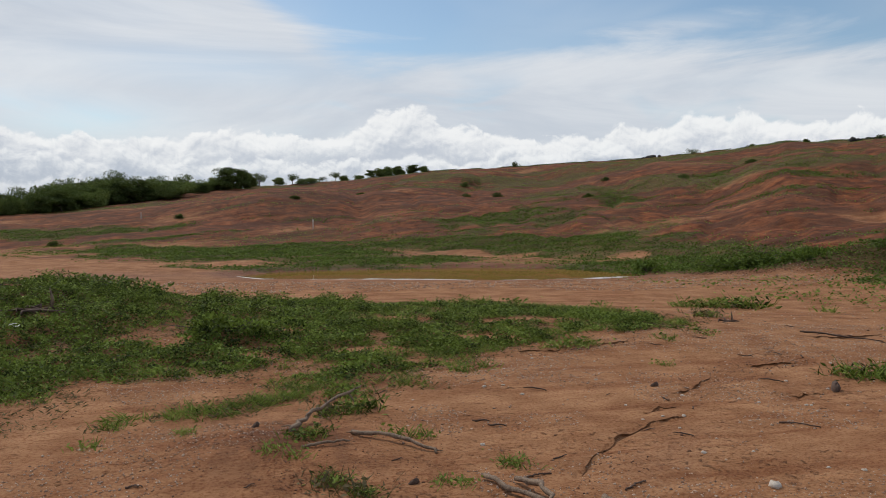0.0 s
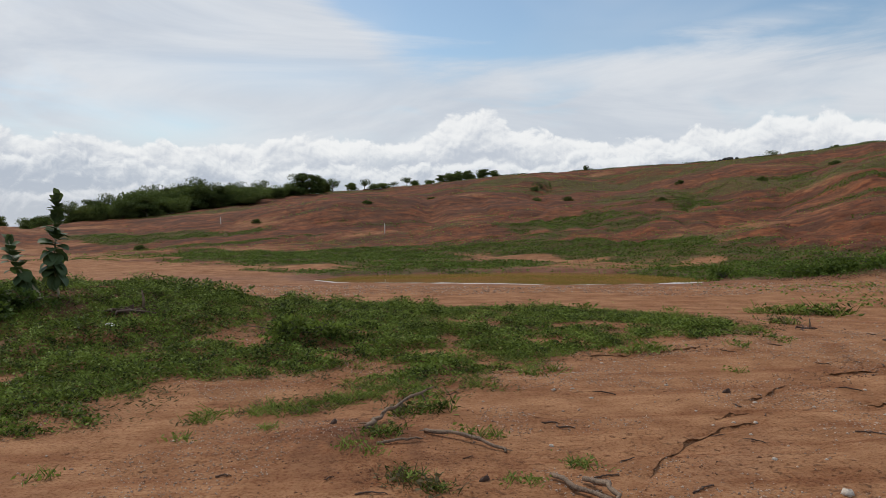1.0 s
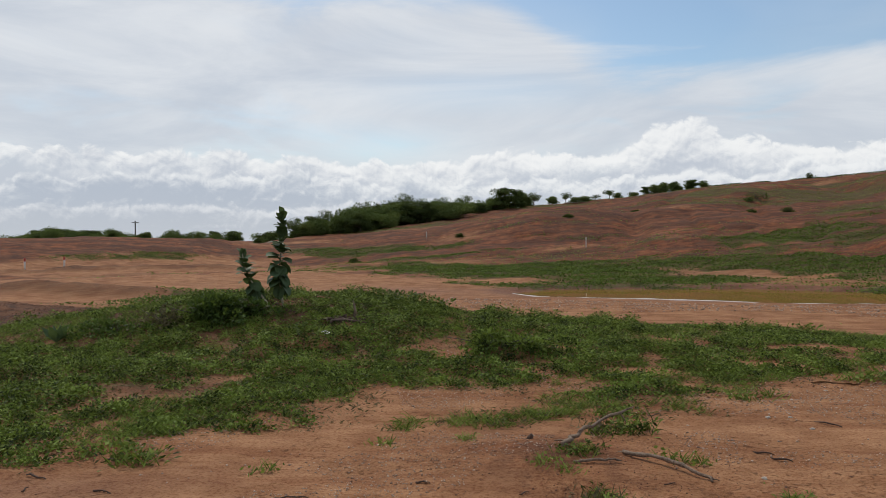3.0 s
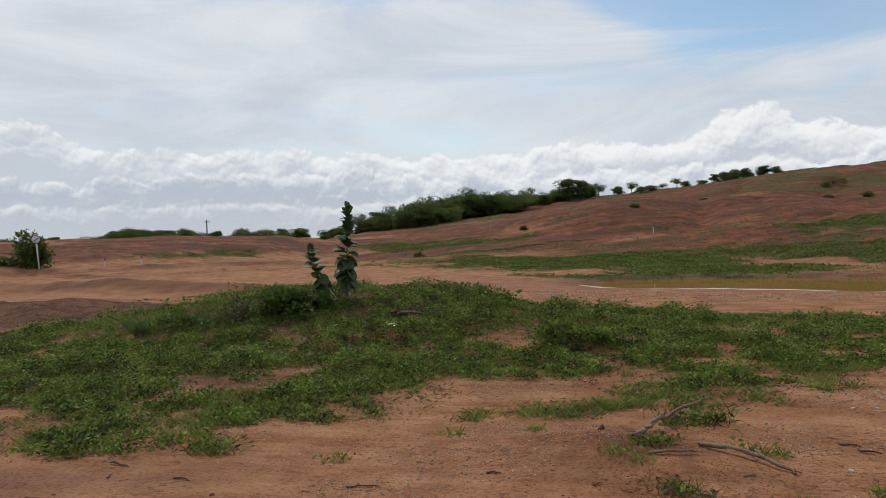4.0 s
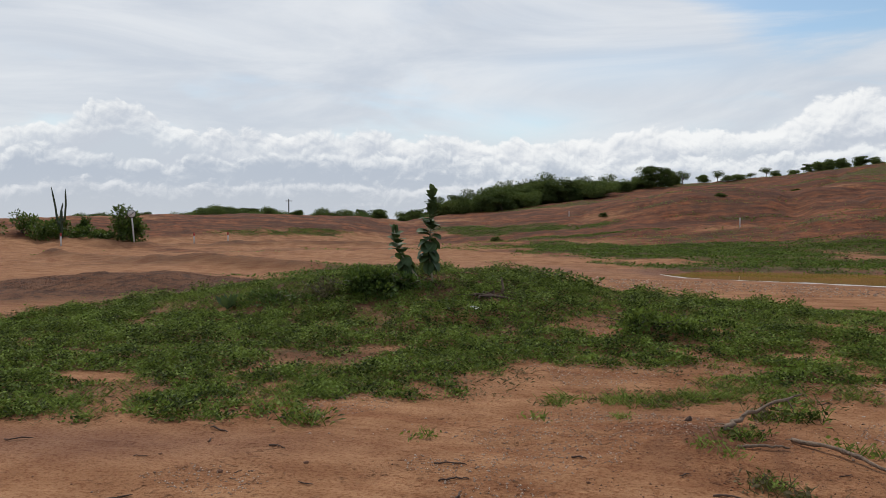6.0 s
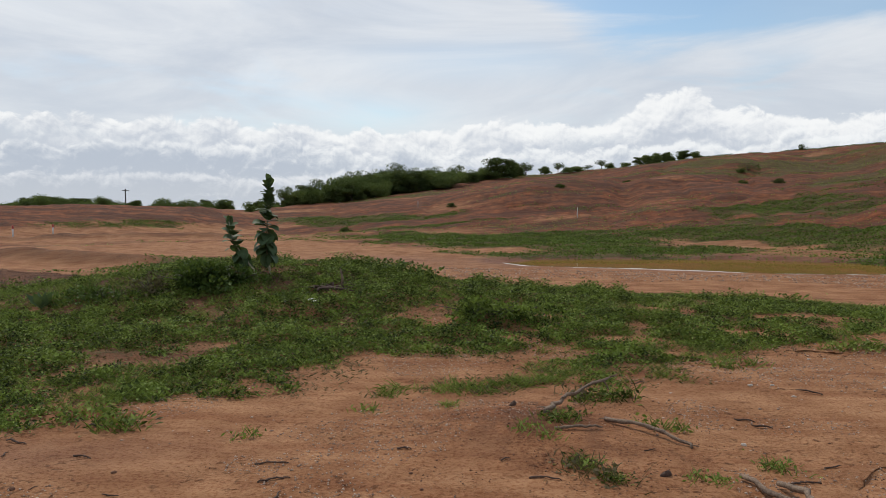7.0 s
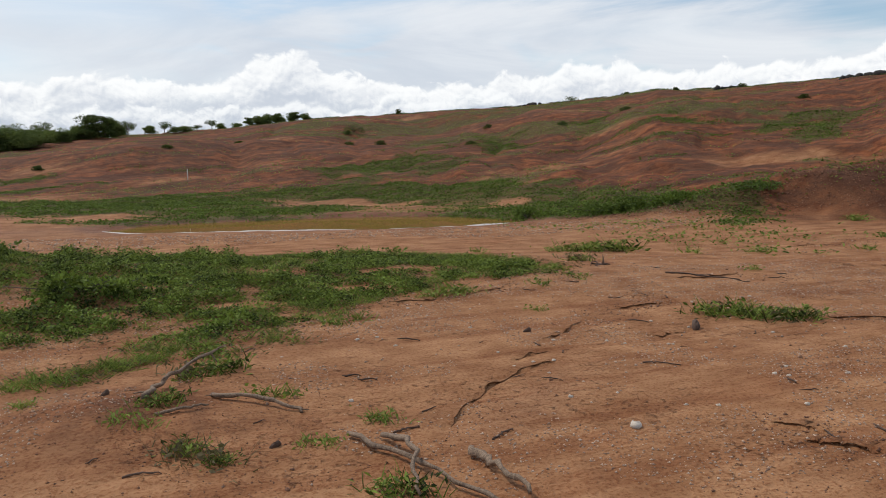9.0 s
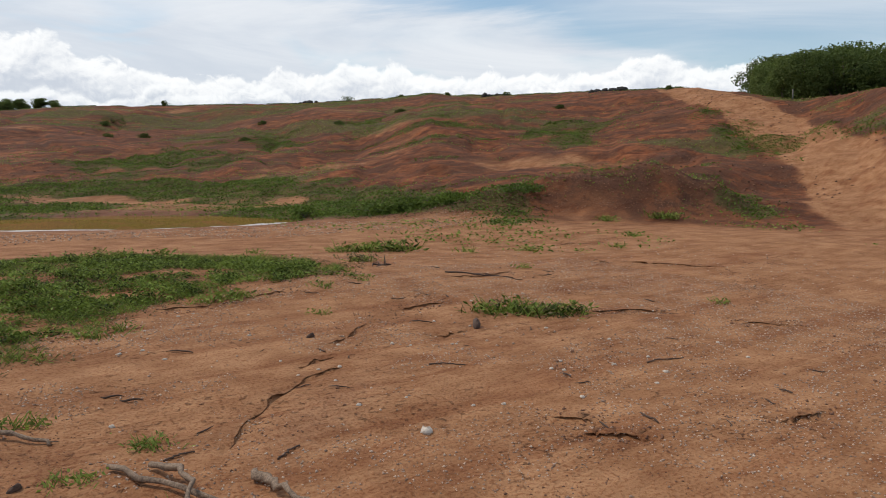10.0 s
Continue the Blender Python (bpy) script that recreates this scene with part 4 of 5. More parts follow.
def bush(name, x, y, rx, ry, h, leaves, size, mat, seed, label, category="bush"):
    """A low dense bush: stems, and leaves in uneven clumps."""
    rng = np.random.default_rng(seed)
    root = tagged(new(name), label, category)
    root.matrix_basis = Matrix.Translation(on_ground(x, y, 0.03))
    tips = rng.normal(size=(9, 3)) * (rx * 0.5, ry * 0.5, 0) + np.stack([np.zeros(9), np.zeros(9), rng.uniform(0.5, 0.95, 9) * h], -1)
    part("stems", mesh_of("stems", *joined([tube_arrays([(0, 0, 0), t * (0.5, 0.5, 0.6), t], [0.02 * h + 0.006, 0.012 * h + 0.004, 0.004], 5) for t in tips]), BARK, True), root)
    k = 16
    centre = rng.normal(size=(k, 3)) * (rx * 0.45, ry * 0.45, 0)
    centre[:, 2] = h * (0.35 + 0.4 * rng.random(k)) * np.clip(1.15 - (centre[:, 0] / rx) ** 2 - (centre[:, 1] / ry) ** 2, 0.3, 1)
    pick = rng.integers(0, k, leaves)
    v = unit(rng.normal(size=(leaves, 3)))
    at = centre[pick] + v * (rx * 0.32, ry * 0.32, h * 0.30) * rng.uniform(0.6, 1.1, (leaves, 1))
    at[:, 2] = np.abs(at[:, 2])
    way = unit(v + rng.normal(size=(leaves, 3)) * 0.6)
    part("foliage", mesh_of("foliage", *leaf_arrays(rng, at, way, size * rng.uniform(0.6, 1.3, leaves), size * 0.6), mat), root)
    return root


bush("low_bush", -4.22, 11.95, 0.72, 0.42, 0.44, 2600, 0.075, BUSH_LEAF, 21, "dense low dark green bush at the foot of the milkweed shrubs")
bush("low_bush", -3.8, 12.1, 0.5, 0.4, 0.36, 1100, 0.07, BUSH_LEAF, 22, "low green bush joined to a denser one")
bush("withered_bush", -4.98, 11.75, 0.40, 0.3, 0.36, 500, 0.06, DRY_HERB, 23, "withered reddish-brown bush on dug dark earth")
bush("low_bush", -5.8, 11.6, 0.8, 0.4, 0.22, 1100, 0.065, BUSH_LEAF, 24, "low trailing green bush over dark earth")
bush("creeper_mound", 0.45, 10.95, 0.70, 0.4, 0.24, 1700, 0.065, CREEPER, 25, "mound of dark green creeper over a hollow in the earth", "creeper")
bush("low_bush", -2.2, 14.3, 1.2, 0.5, 0.2, 1200, 0.07, BUSH_LEAF, 26, "low spreading green bush behind dead roots")
bush("low_bush", 17.4, 21.6, 1.5, 1.1, 0.42, 2200, 0.12, FAR_HERB, 27, "bright green spreading bush at the edge of the track")
bush("low_bush", 15.9, 22.4, 1.2, 0.9, 0.36, 1500, 0.12, FAR_HERB, 28, "bright green spreading bush near the puddle")
bush("low_bush", 13.7, 24.6, 0.8, 0.6, 0.36, 800, 0.11, FAR_HERB, 29, "bright green bush at the rim of the puddle")
bush("low_bush", 19.4, 19.6, 1.1, 0.7, 0.20, 1100, 0.09, BUSH_LEAF, 30, "dull green bush on the dug bank")


def rosette():
    rng = np.random.default_rng(31)
    root = tagged(new("broadleaf_seedling"), "pale green broad-leaved milkweed seedling in the grass", "plant")
    root.matrix_basis = Matrix.Translation(on_ground(-6.45, 11.1))
    for n in range(7):
        turn, tall = n * 2.4, rng.uniform(0.9, 1.5)
        way = unit(np.array([[math.cos(turn), math.sin(turn), tall]]))
        part("leaf", mesh_of("leaf", *leaf_arrays(rng, np.zeros((1, 3)), way, 0.33, 0.15), MILKWEED), root)


rosette()


# ---- trees ----
def tree_kind(seed, tall, wide, leaves, leaf, mat, trunk=0.3, clumps=22):
    """A tree with its foot at the origin: trunk with limbs, and a crown of many leaves in uneven clumps."""
    rng = np.random.default_rng(seed)
    root = new("tree")
    fork = np.array([rng.normal() * 0.15, rng.normal() * 0.15, tall * trunk])
    r = 0.022 * tall + 0.03
    pieces = [tube_arrays([(0, 0, -0.3), fork * 0.5 + rng.normal(size=3) * 0.05, fork], [r * 1.2, r, r * 0.8], 8)]
    centre = unit(rng.normal(size=(clumps, 3)) + (0, 0, 0.35)) * rng.uniform(0.35, 1.0, (clumps, 1))
    centre = centre * (wide * 0.42, wide * 0.42, tall * (1 - trunk) * 0.40) + (0, 0, tall * (0.5 + trunk * 0.42))
    centre[clumps // 2 :, 2] *= rng.uniform(0.3, 0.85, clumps - clumps // 2) if trunk < 0.3 else 1.0
    for c in centre[:9]:
        mid = fork + (c - fork) * 0.5 + rng.normal(size=3) * 0.12 * wide * 0.3
        pieces.append(tube_arrays([fork, mid, c], [r * 0.55, r * 0.35, r * 0.1], 5))
    part("trunk", mesh_of("trunk", *joined(pieces), BARK, True), root)
    pick = rng.integers(0, clumps, leaves)
    v = unit(rng.normal(size=(leaves, 3)))
    puff = rng.uniform(0.16, 0.30, clumps)[pick][:, None]
    at = centre[pick] + v * puff * (wide, wide, tall * 0.62) * rng.uniform(0.70, 1.08, (leaves, 1)) ** 0.8
    at[:, 2] = np.maximum(at[:, 2], tall * 0.06)
    way = unit(np.cross(v, rng.normal(size=(leaves, 3))) + v * rng.normal(size=(leaves, 1)) * 0.5)
    part("crown", mesh_of("crown", *leaf_arrays(rng, at, way, leaf * rng.uniform(0.6, 1.4, leaves), leaf * 0.65, face=v * 1.3), mat), root)
    return root


KINDS = [tree_kind(41, 4.0, 4.6, 4200, 0.25, TREE_LEAF, 0.16), tree_kind(42, 4.0, 3.8, 3800, 0.25, TREE_LEAF, 0.22), tree_kind(43, 4.0, 5.2, 4600, 0.25, TREE_LEAF, 0.12, 28),
         tree_kind(44, 4.0, 4.4, 4200, 0.24, DARK_LEAF, 0.25, 18), tree_kind(45, 4.0, 4.2, 1500, 0.20, DARK_LEAF, 0.4, 12),
         tree_kind(46, 4.0, 4.0, 8000, 0.15, DARK_LEAF, 0.15, 26), tree_kind(47, 4.0, 3.6, 7000, 0.15, TREE_LEAF, 0.2, 22)]
USED = set()


def plant_tree(kind, x, y, tall, wide=1.0, turn=0.0, label="bushy green tree in a dense thicket behind the ridge", group="trees on the ridge", sink=0.1):
    z = float(lie(x, y)) - sink
    m = Matrix.LocRotScale((x, y, z), Euler((0, 0, turn)), (tall / 4 * wide, tall / 4 * wide, tall / 4))
    if kind in USED:
        sx, sy, sz = KINDS[kind].scale
        ob = copy_thing(KINDS[kind], m @ Matrix.Diagonal((1 / sx, 1 / sy, 1 / sz, 1)))
    else:
        ob = KINDS[kind]
        ob.matrix_basis = m
        USED.add(kind)
    tagged(ob, label, "tree", group)


def at_bearing(bearing, d):
    b = radians(bearing)
    return HOME[0] + d * math.sin(b), HOME[1] + d * math.cos(b)


def tree_to(kind, bearing, d, top, **more):
    """A tree at that bearing and distance whose top stands that many degrees over the eye's level."""
    x, y = at_bearing(bearing, d)
    tall = 1.75 + d * math.tan(radians(top)) - float(lie(x, y))
    if tall > 0.6:
        plant_tree(kind, x, y, tall + 0.1, **more)


def woods():
    rng = np.random.default_rng(51)
    tops_b, tops_e = [-20, -17.4, -14.3, -10.5, -7.1, -4.5, -2, 1.2], [0.95, 1.75, 2.35, 3.0, 2.95, 3.0, 3.0, 3.0]
    for n in range(100):
        b = rng.uniform(-19.5, -1.5)
        x = np.interp(b, [-20, -9.7, -4.6, 1.2], [75, 80, 84, 87])
        tree_to(int(rng.integers(0, 4)) if n % 4 else 3, b, x + rng.uniform(-2.5, 9) * (0.3 + rng.random()), float(np.interp(b, tops_b, tops_e)) + rng.normal() * 0.30 - 0.36, wide=rng.uniform(0.9, 1.5), turn=rng.uniform(0, 6.28))
    for b, d, e in ((-14.2, 84, 2.95), (-10.6, 86, 3.5), (-12.0, 84, 3.05), (-6.4, 88, 3.35), (-16.6, 82, 2.3), (-8.3, 86, 3.2)):
        tree_to(4, b, d, e, wide=0.9, turn=b, label="thin-crowned tree standing above the thicket")
    tree_to(3, -3.6, 84, 3.85, wide=1.15, label="large dark round-crowned tree on the ridge")
    tree_to(3, -2.6, 85, 3.75, wide=1.05, turn=2.0, label="dark round-crowned tree beside the largest one on the ridge")
    for b, d, e, w, k in ((-1.2, 88, 3.4, 1.0, 4), (0.2, 88, 3.1, 1.5, 1), (1.2, 88, 3.35, 1.1, 4), (2.6, 89, 3.15, 1.5, 2), (3.4, 89, 3.15, 1.3, 4), (4.4, 89, 3.5, 1.2, 4), (1.9, 88, 3.0, 1.7, 0),
                          (5.0, 90, 3.25, 1.3, 0), (7.0, 90, 3.65, 1.5, 3), (8.3, 91, 3.95, 1.0, 1), (9.0, 91, 3.85, 1.6, 0), (10.2, 91, 4.05, 1.6, 3), (11.0, 91, 3.95, 1.4, 0)):
        tree_to(k, b, d - 1.5, e + 0.05, wide=w, turn=b * 3, label="small green tree on the skyline of the ridge")
    for n in range(18):
        b = 6.3 + n * 0.3 + rng.normal() * 0.1
        tree_to(int(rng.integers(0, 4)), b, 88.5 + rng.uniform(-1, 1.5), float(np.interp(b, [6, 8.5, 9.5, 10.5, 12], [3.35, 3.82, 3.85, 3.95, 3.75])) + rng.normal() * 0.12, wide=rng.uniform(0.9, 1.3), turn=rng.uniform(0, 6.28), label="small green tree on the skyline of the ridge")
    # the grove by the track up the hill
    for n in range(34):
        b = rng.uniform(58.5, 74)
        top = float(np.interp(b, [58, 60, 62.5, 66, 74], [6.1, 7.0, 7.9, 8.1, 8.1])) + rng.normal() * 0.25
        tree_to(5 + n % 2, b, rng.uniform(59.5, 72), top, wide=rng.uniform(0.8, 1.2), turn=rng.uniform(0, 6.28), label="leafy green tree in a grove beside the track", group="trees of the grove")
    # the line of woods beyond the mound
    for n in range(105):
        b = rng.uniform(-46, -17.5)
        top = float(np.interp(b, [-46, -40, -38.8, -38, -31.5, -31, -27, -18], [0.36, 0.40, 0.45, 0.82, 0.82, 0.60, 0.52, 0.54])) + rng.normal() * 0.15
        if b < -38 and n % 3:
            continue
        tree_to((0, 3, 4, 3, 2)[n % 5], b, rng.uniform(150, 230), top, wide=rng.uniform(0.8, 1.5), turn=rng.uniform(0, 6.28), label="distant green tree in a line of woods", group="distant trees")
    tree_to(4, -19.2, 78, 1.75, wide=0.8, label="bare thin-crowned tree at the end of the thicket")


woods()
HILL = "small dark green shrub on the red slope"
for x, y, rx, h in ((19.7, 72.2, 0.95, 0.8), (18.8, 71.0, 0.4, 0.45), (17.1, 63.8, 0.5, 0.4), (18.9, 60.5, 0.5, 0.45), (2.6, 62.0, 0.35, 0.3), (-12.5, 52, 0.4, 0.35), (28.8, 61, 0.35, 0.3), (31.5, 53, 0.35, 0.3),
                    (44.0, 41.5, 0.4, 0.3), (37, 52.5, 0.45, 0.3), (23.5, 52.5, 0.3, 0.25), (-6, 60, 0.4, 0.3), (8.5, 68, 0.35, 0.3)):
    bush("hill_shrub", x, y, rx, rx * 0.8, h, 700, 0.09, DARK_LEAF, int(x * 10 + 900), HILL, "shrub")
for b, d, rx, h in ((17.9, 91.0, 0.5, 0.6), (30.7, 84.5, 1.1, 0.6), (34.6, 80, 0.4, 0.3), (38.0, 78, 0.4, 0.3), (42.5, 79, 0.6, 0.5), (54.0, 64, 0.35, 0.35)):
    bush("ridge_shrub", *at_bearing(b, d), rx, rx * 0.6, h, 600, 0.10, DARK_LEAF, int(b * 10), "dark shrub standing on the crest of the hill", "shrub")


def crest_scrub():
    """The thin dark line of scrub along the top of the hill."""
    rng = np.random.default_rng(58)
    bearing = rng.uniform(11, 55, 5200)
    b, far, _ = np.array(CREST).T
    d = np.interp(bearing, b, far) + rng.normal(size=5200) * 0.5
    keep = rough(bearing * 1.0, bearing * 0, 2.0, 281, 3) > -0.25
    bearing, d = np.radians(bearing[keep]), d[keep]
    x, y = HOME[0] + d * np.sin(bearing), HOME[1] + d * np.cos(bearing)
    at, way, l = sprays(rng, x, y, np.full(len(x), 0.04), 3, 0.15, 0.12, 0.4)
    stuff("crest_scrub", leaf_arrays(rng, at, way, l, l * 0.5), DARK_LEAF, "thin dark line of low scrub along the hill crest", "scrub")


crest_scrub()


def rubble_wall(first, last, d, label):
    """A low run of dark lumps along the crest, in place of an unidentified black strip."""
    rng = np.random.default_rng(int(first))
    root = tagged(new("rubble_wall"), label, "wall")
    at = at_bearing((first + last) / 2, d)
    root.matrix_basis = Matrix.Translation((*at, 0))
    kinds = [mesh_of("stone", *lump_arrays(np.random.default_rng(k), 0.42, 0.75, 4, 6), CREST_BLACK) for k in range(4)]
    b = first
    while b < last:
        far = d + rng.normal() * 0.3
        b += rng.uniform(0.22, 0.5)
        x, y = at_bearing(b, far)
        s = rng.uniform(0.6, 1.15)
        part("stone", kinds[int(rng.integers(0, 4))], root, m=Matrix.LocRotScale((x - at[0], y - at[1], float(height(x, y)) - 0.15), Euler((0, 0, rng.uniform(0, 6))), (s * 1.3, s, s)))


rubble_wall(26.6, 30.2, 87.5, "low row of blackish lumps standing in for a dark strip on the crest")
rubble_wall(40.4, 47.5, 79.0, "long low row of blackish lumps standing in for a dark strip along the crest")
rubble_wall(48.2, 53.0, 70.0, "low broken row of blackish lumps standing in for a dark strip on the crest")


# ---- dead wood and litter ----
def branch(line, radius, seed, label, twigs=(), mat=None, name="dead_branch"):
    """A weathered branch lying on the ground: (x, y, height over the ground) along it."""
    rng = np.random.default_rng(seed)
    pts = np.array(line, float)
    s = np.linspace(0, 1, 13)
    t = np.linspace(0, 1, len(pts))
    fine = np.stack([np.interp(s, t, pts[:, k]) for k in range(3)], -1)
    fine[1:-1, :2] += rng.normal(size=(11, 2)) * radius * 0.8
    fine[1:-1, 2] += np.abs(rng.normal(size=11)) * radius * 0.5
    fine[:, 2] += height(fine[:, 0], fine[:, 1]) + radius * 0.6
    root = tagged(new(name), label, "branch")
    base = fine[0].copy()
    root.matrix_basis = Matrix.Translation(base)
    r = radius * (1.1 - 0.5 * s) * (1 + 0.16 * rng.normal(size=13))
    part("limb", mesh_of("limb", *tube_arrays(fine - base, r, 9, rng, 0.13), mat or DEADWOOD, True), root)
    for at, way, length in twigs:
        p = np.array([np.interp(at, s, fine[:, k]) for k in range(3)]) - base
        q = p + np.array(way) * length
        mid = (p + q) / 2 + rng.normal(size=3) * length * 0.06
        part("twig", mesh_of("twig", *tube_arrays([p, mid, q], [radius * 0.55, radius * 0.4, radius * 0.2], 6, rng, 0.05), mat or DEADWOOD, True), root)


GREY = "weathered grey-brown dead branch lying on sandy earth"
branch([(1.22, 6.55, 0.0), (1.34, 6.85, 0.04), (1.52, 7.22, 0.09), (1.83, 7.62, 0.14)], 0.018, 61, "forked weathered grey branch lying on a mound of roots",
       ((0.1, (-0.7, 0.2, 0.0), 0.14), (0.45, (-0.2, -0.9, 0.1), 0.2), (0.92, (0.4, -0.5, -0.6), 0.13), (1.0, (0.7, 0.2, 0.3), 0.10)))
branch([(1.70, 6.52, 0.01), (1.99, 6.34, 0.035), (2.12, 6.18, 0.03), (2.27, 6.0, 0.0)], 0.016, 62, GREY, ((0.05, (-0.5, 0.3, -0.05), 0.16), (0.9, (0.5, -0.2, -0.1), 0.14)))
branch([(2.46, 5.40, 0.02), (2.66, 4.83, 0.03), (2.86, 4.30, 0.02), (3.0, 4.0, 0.0)], 0.016, 63, "long weathered grey branch lying under a second one")
branch([(2.66, 5.28, 0.02), (2.72, 5.0, 0.07), (2.715, 4.78, 0.08), (2.62, 4.55, 0.05), (2.59, 4.36, 0.01)], 0.015, 64, "crooked peeled branch resting across a longer one")
branch([(3.08, 4.84, 0.02), (3.10, 4.5, 0.03), (3.12, 4.15, 0.02)], 0.020, 65, "thick pale broken branch on the earth", ((0.2, (-0.7, -0.3, 0.1), 0.08),))
branch([(1.30, 6.15, 0.0), (1.5, 6.2, 0.015), (1.66, 6.27, 0.01)], 0.012, 66, "thin dead twig on the earth", name="dead_twig")
DARK = "thin dark twig lying on bare earth"
for n, (a, b) in enumerate((((1.12, 5.29), (1.33, 5.25)), ((1.24, 4.85), (1.57, 4.60)), ((-0.75, 5.33), (-0.52, 5.37)), ((-0.60, 5.0), (-0.42, 5.1)), ((0.16, 5.75), (0.27, 5.72)), ((8.6, 10.2), (9.3, 9.4)),
                            ((3.3, 5.0), (3.5, 5.12)), ((-2.1, 5.35), (-1.95, 5.32)), ((2.75, 5.35), (2.95, 5.40)), ((5.3, 6.2), (5.55, 6.0)), ((6.9, 5.1), (7.3, 5.0)))):
    branch([(*a, 0.0), ((a[0] + b[0]) / 2, (a[1] + b[1]) / 2 + 0.01, 0.006), (*b, 0.0)], 0.0065 if n != 5 else 0.014, 70 + n, DARK if n != 5 else "dark half-buried branch in a washed-out runnel", mat=TWIG, name="dead_twig")


def root_tangle(x, y, seed, spread, label):
    rng = np.random.default_rng(seed)
    root = tagged(new("dead_roots"), label, "roots")
    base = np.array(on_ground(x, y, 0.02))
    root.matrix_basis = Matrix.Translation(base)
    for n in range(17):
        turn = rng.uniform(0, 6.28)
        q = np.array([math.cos(turn) * spread, math.sin(turn) * spread * 0.7, rng.uniform(-0.03, 0.14) * spread]) * rng.uniform(0.35, 1.15)
        line = np.array([(0, 0, 0.05 * spread), q * 0.5 + (0, 0, 0.09 * spread) + rng.normal(size=3) * (0.12, 0.12, 0.04) * spread, q])
        part("root", mesh_of("root", *tube_arrays(line, np.array([0.042, 0.030, 0.010]) * spread, 6, rng, 0.1), TWIG, True), root)
    part("spike", mesh_of("spike", *tube_arrays([(0.25 * spread, 0, 0), (0.27 * spread, 0, 0.3 * spread), (0.22 * spread, 0, 0.55 * spread)], np.array([0.05, 0.04, 0.012]) * spread, 6), DEADWOOD, True), root)


root_tangle(-2.12, 12.1, 81, 0.62, "tangle of dark dead roots on dug earth")
root_tangle(1.5, 7.42, 82, 0.26, "small tangle of dead rootlets under a branch")
root_tangle(8.05, 11.2, 83, 0.35, "dark uprooted stump on bare earth")

me = mesh_of("bark_piece", *lump_arrays(np.random.default_rng(84), 0.11, 0.45, 5, 8), TWIG)
for x, y, s, turn in ((6.70, 7.22, 1.0, 0.9), (4.97, 7.75, 0.55, 0.2), (0.95, 6.9, 0.5, 1.0), (2.0, 5.42, 0.45, 0.4)):
    ob = tagged(new("bark_piece", me), "dark piece of bark standing out of the sand", "bark")
    ob.matrix_basis = Matrix.LocRotScale(on_ground(x, y, 0.01), Euler((0.2, -0.3, turn)), (s, s * 0.5, s * 1.2))


def plate():
    ring = np.linspace(0, 2 * np.pi, 18, endpoint=False)
    rows = [(0.0, 0.012), (0.07, 0.010), (0.10, 0.022), (0.115, 0.026), (0.113, 0.020), (0.07, 0.002), (0.0, 0.002)]
    verts = np.array([(r * math.cos(a), r * math.sin(a) * 0.8, z) for r, z in rows for a in ring])
    quads = [(i * 18 + j, (i + 1) * 18 + j, (i + 1) * 18 + (j + 1) % 18, i * 18 + (j + 1) % 18) for i in range(len(rows) - 1) for j in range(18)]
    ob = tagged(new("plastic_plate", mesh_of("plastic_plate", verts, quads, PLASTIC, True)), "discarded white plastic plate lying in the creeping herbs", "litter")
    ob.matrix_basis = Matrix.LocRotScale((*on_ground(-2.2, 11.3)[:2], on_ground(-2.2, 11.3)[2] + 0.07), Euler((0.25, 0.1, 0.3)), (0.6, 0.6, 0.6))


plate()
STONES = [mesh_of("stone", *lump_arrays(np.random.default_rng(90 + k), 0.05, 0.5), STONE) for k in range(5)]
CLODS = [mesh_of("earth_clod", *lump_arrays(np.random.default_rng(95 + k), 0.05, 0.6, 5, 7, 0.3), CLOD) for k in range(4)]


def loose(kind, x, y, s, turn, name, label, group):
    ob = tagged(new(name, kind), label, "stone" if name == "stone" else "clod", group)
    ob.matrix_basis = Matrix.LocRotScale(on_ground(x, y, 0.012 * s), Euler((0, 0, turn)), (s, s, s))


rng = np.random.default_rng(99)
loose(STONES[0], 4.28, 4.86, 1.15, 0.6, "stone", "flat pale stone on the sand", "stones on the bare ground")
for n in range(70):
    x, y = rng.uniform(2.4, 9.5), rng.uniform(3.0, 9.5)
    s = rng.uniform(0.25, 0.6)
    if float(meadow(x, y)) < -0.2:
        loose(STONES[n % 5], x, y, s, x * 9, "stone", "small pale pebble on bare sandy earth", "stones on the bare ground")
for n in range(110):
    x, y = rng.uniform(-4.5, 10), rng.uniform(3.4, 12)
    s = 0.16 + 0.36 * rng.random() ** 2
    if float(meadow(x, y)) < -0.1:
        loose(CLODS[n % 4], x, y, s, x * 9, "earth_clod", "crumbly dark red clod of earth", "clods on the bare ground")


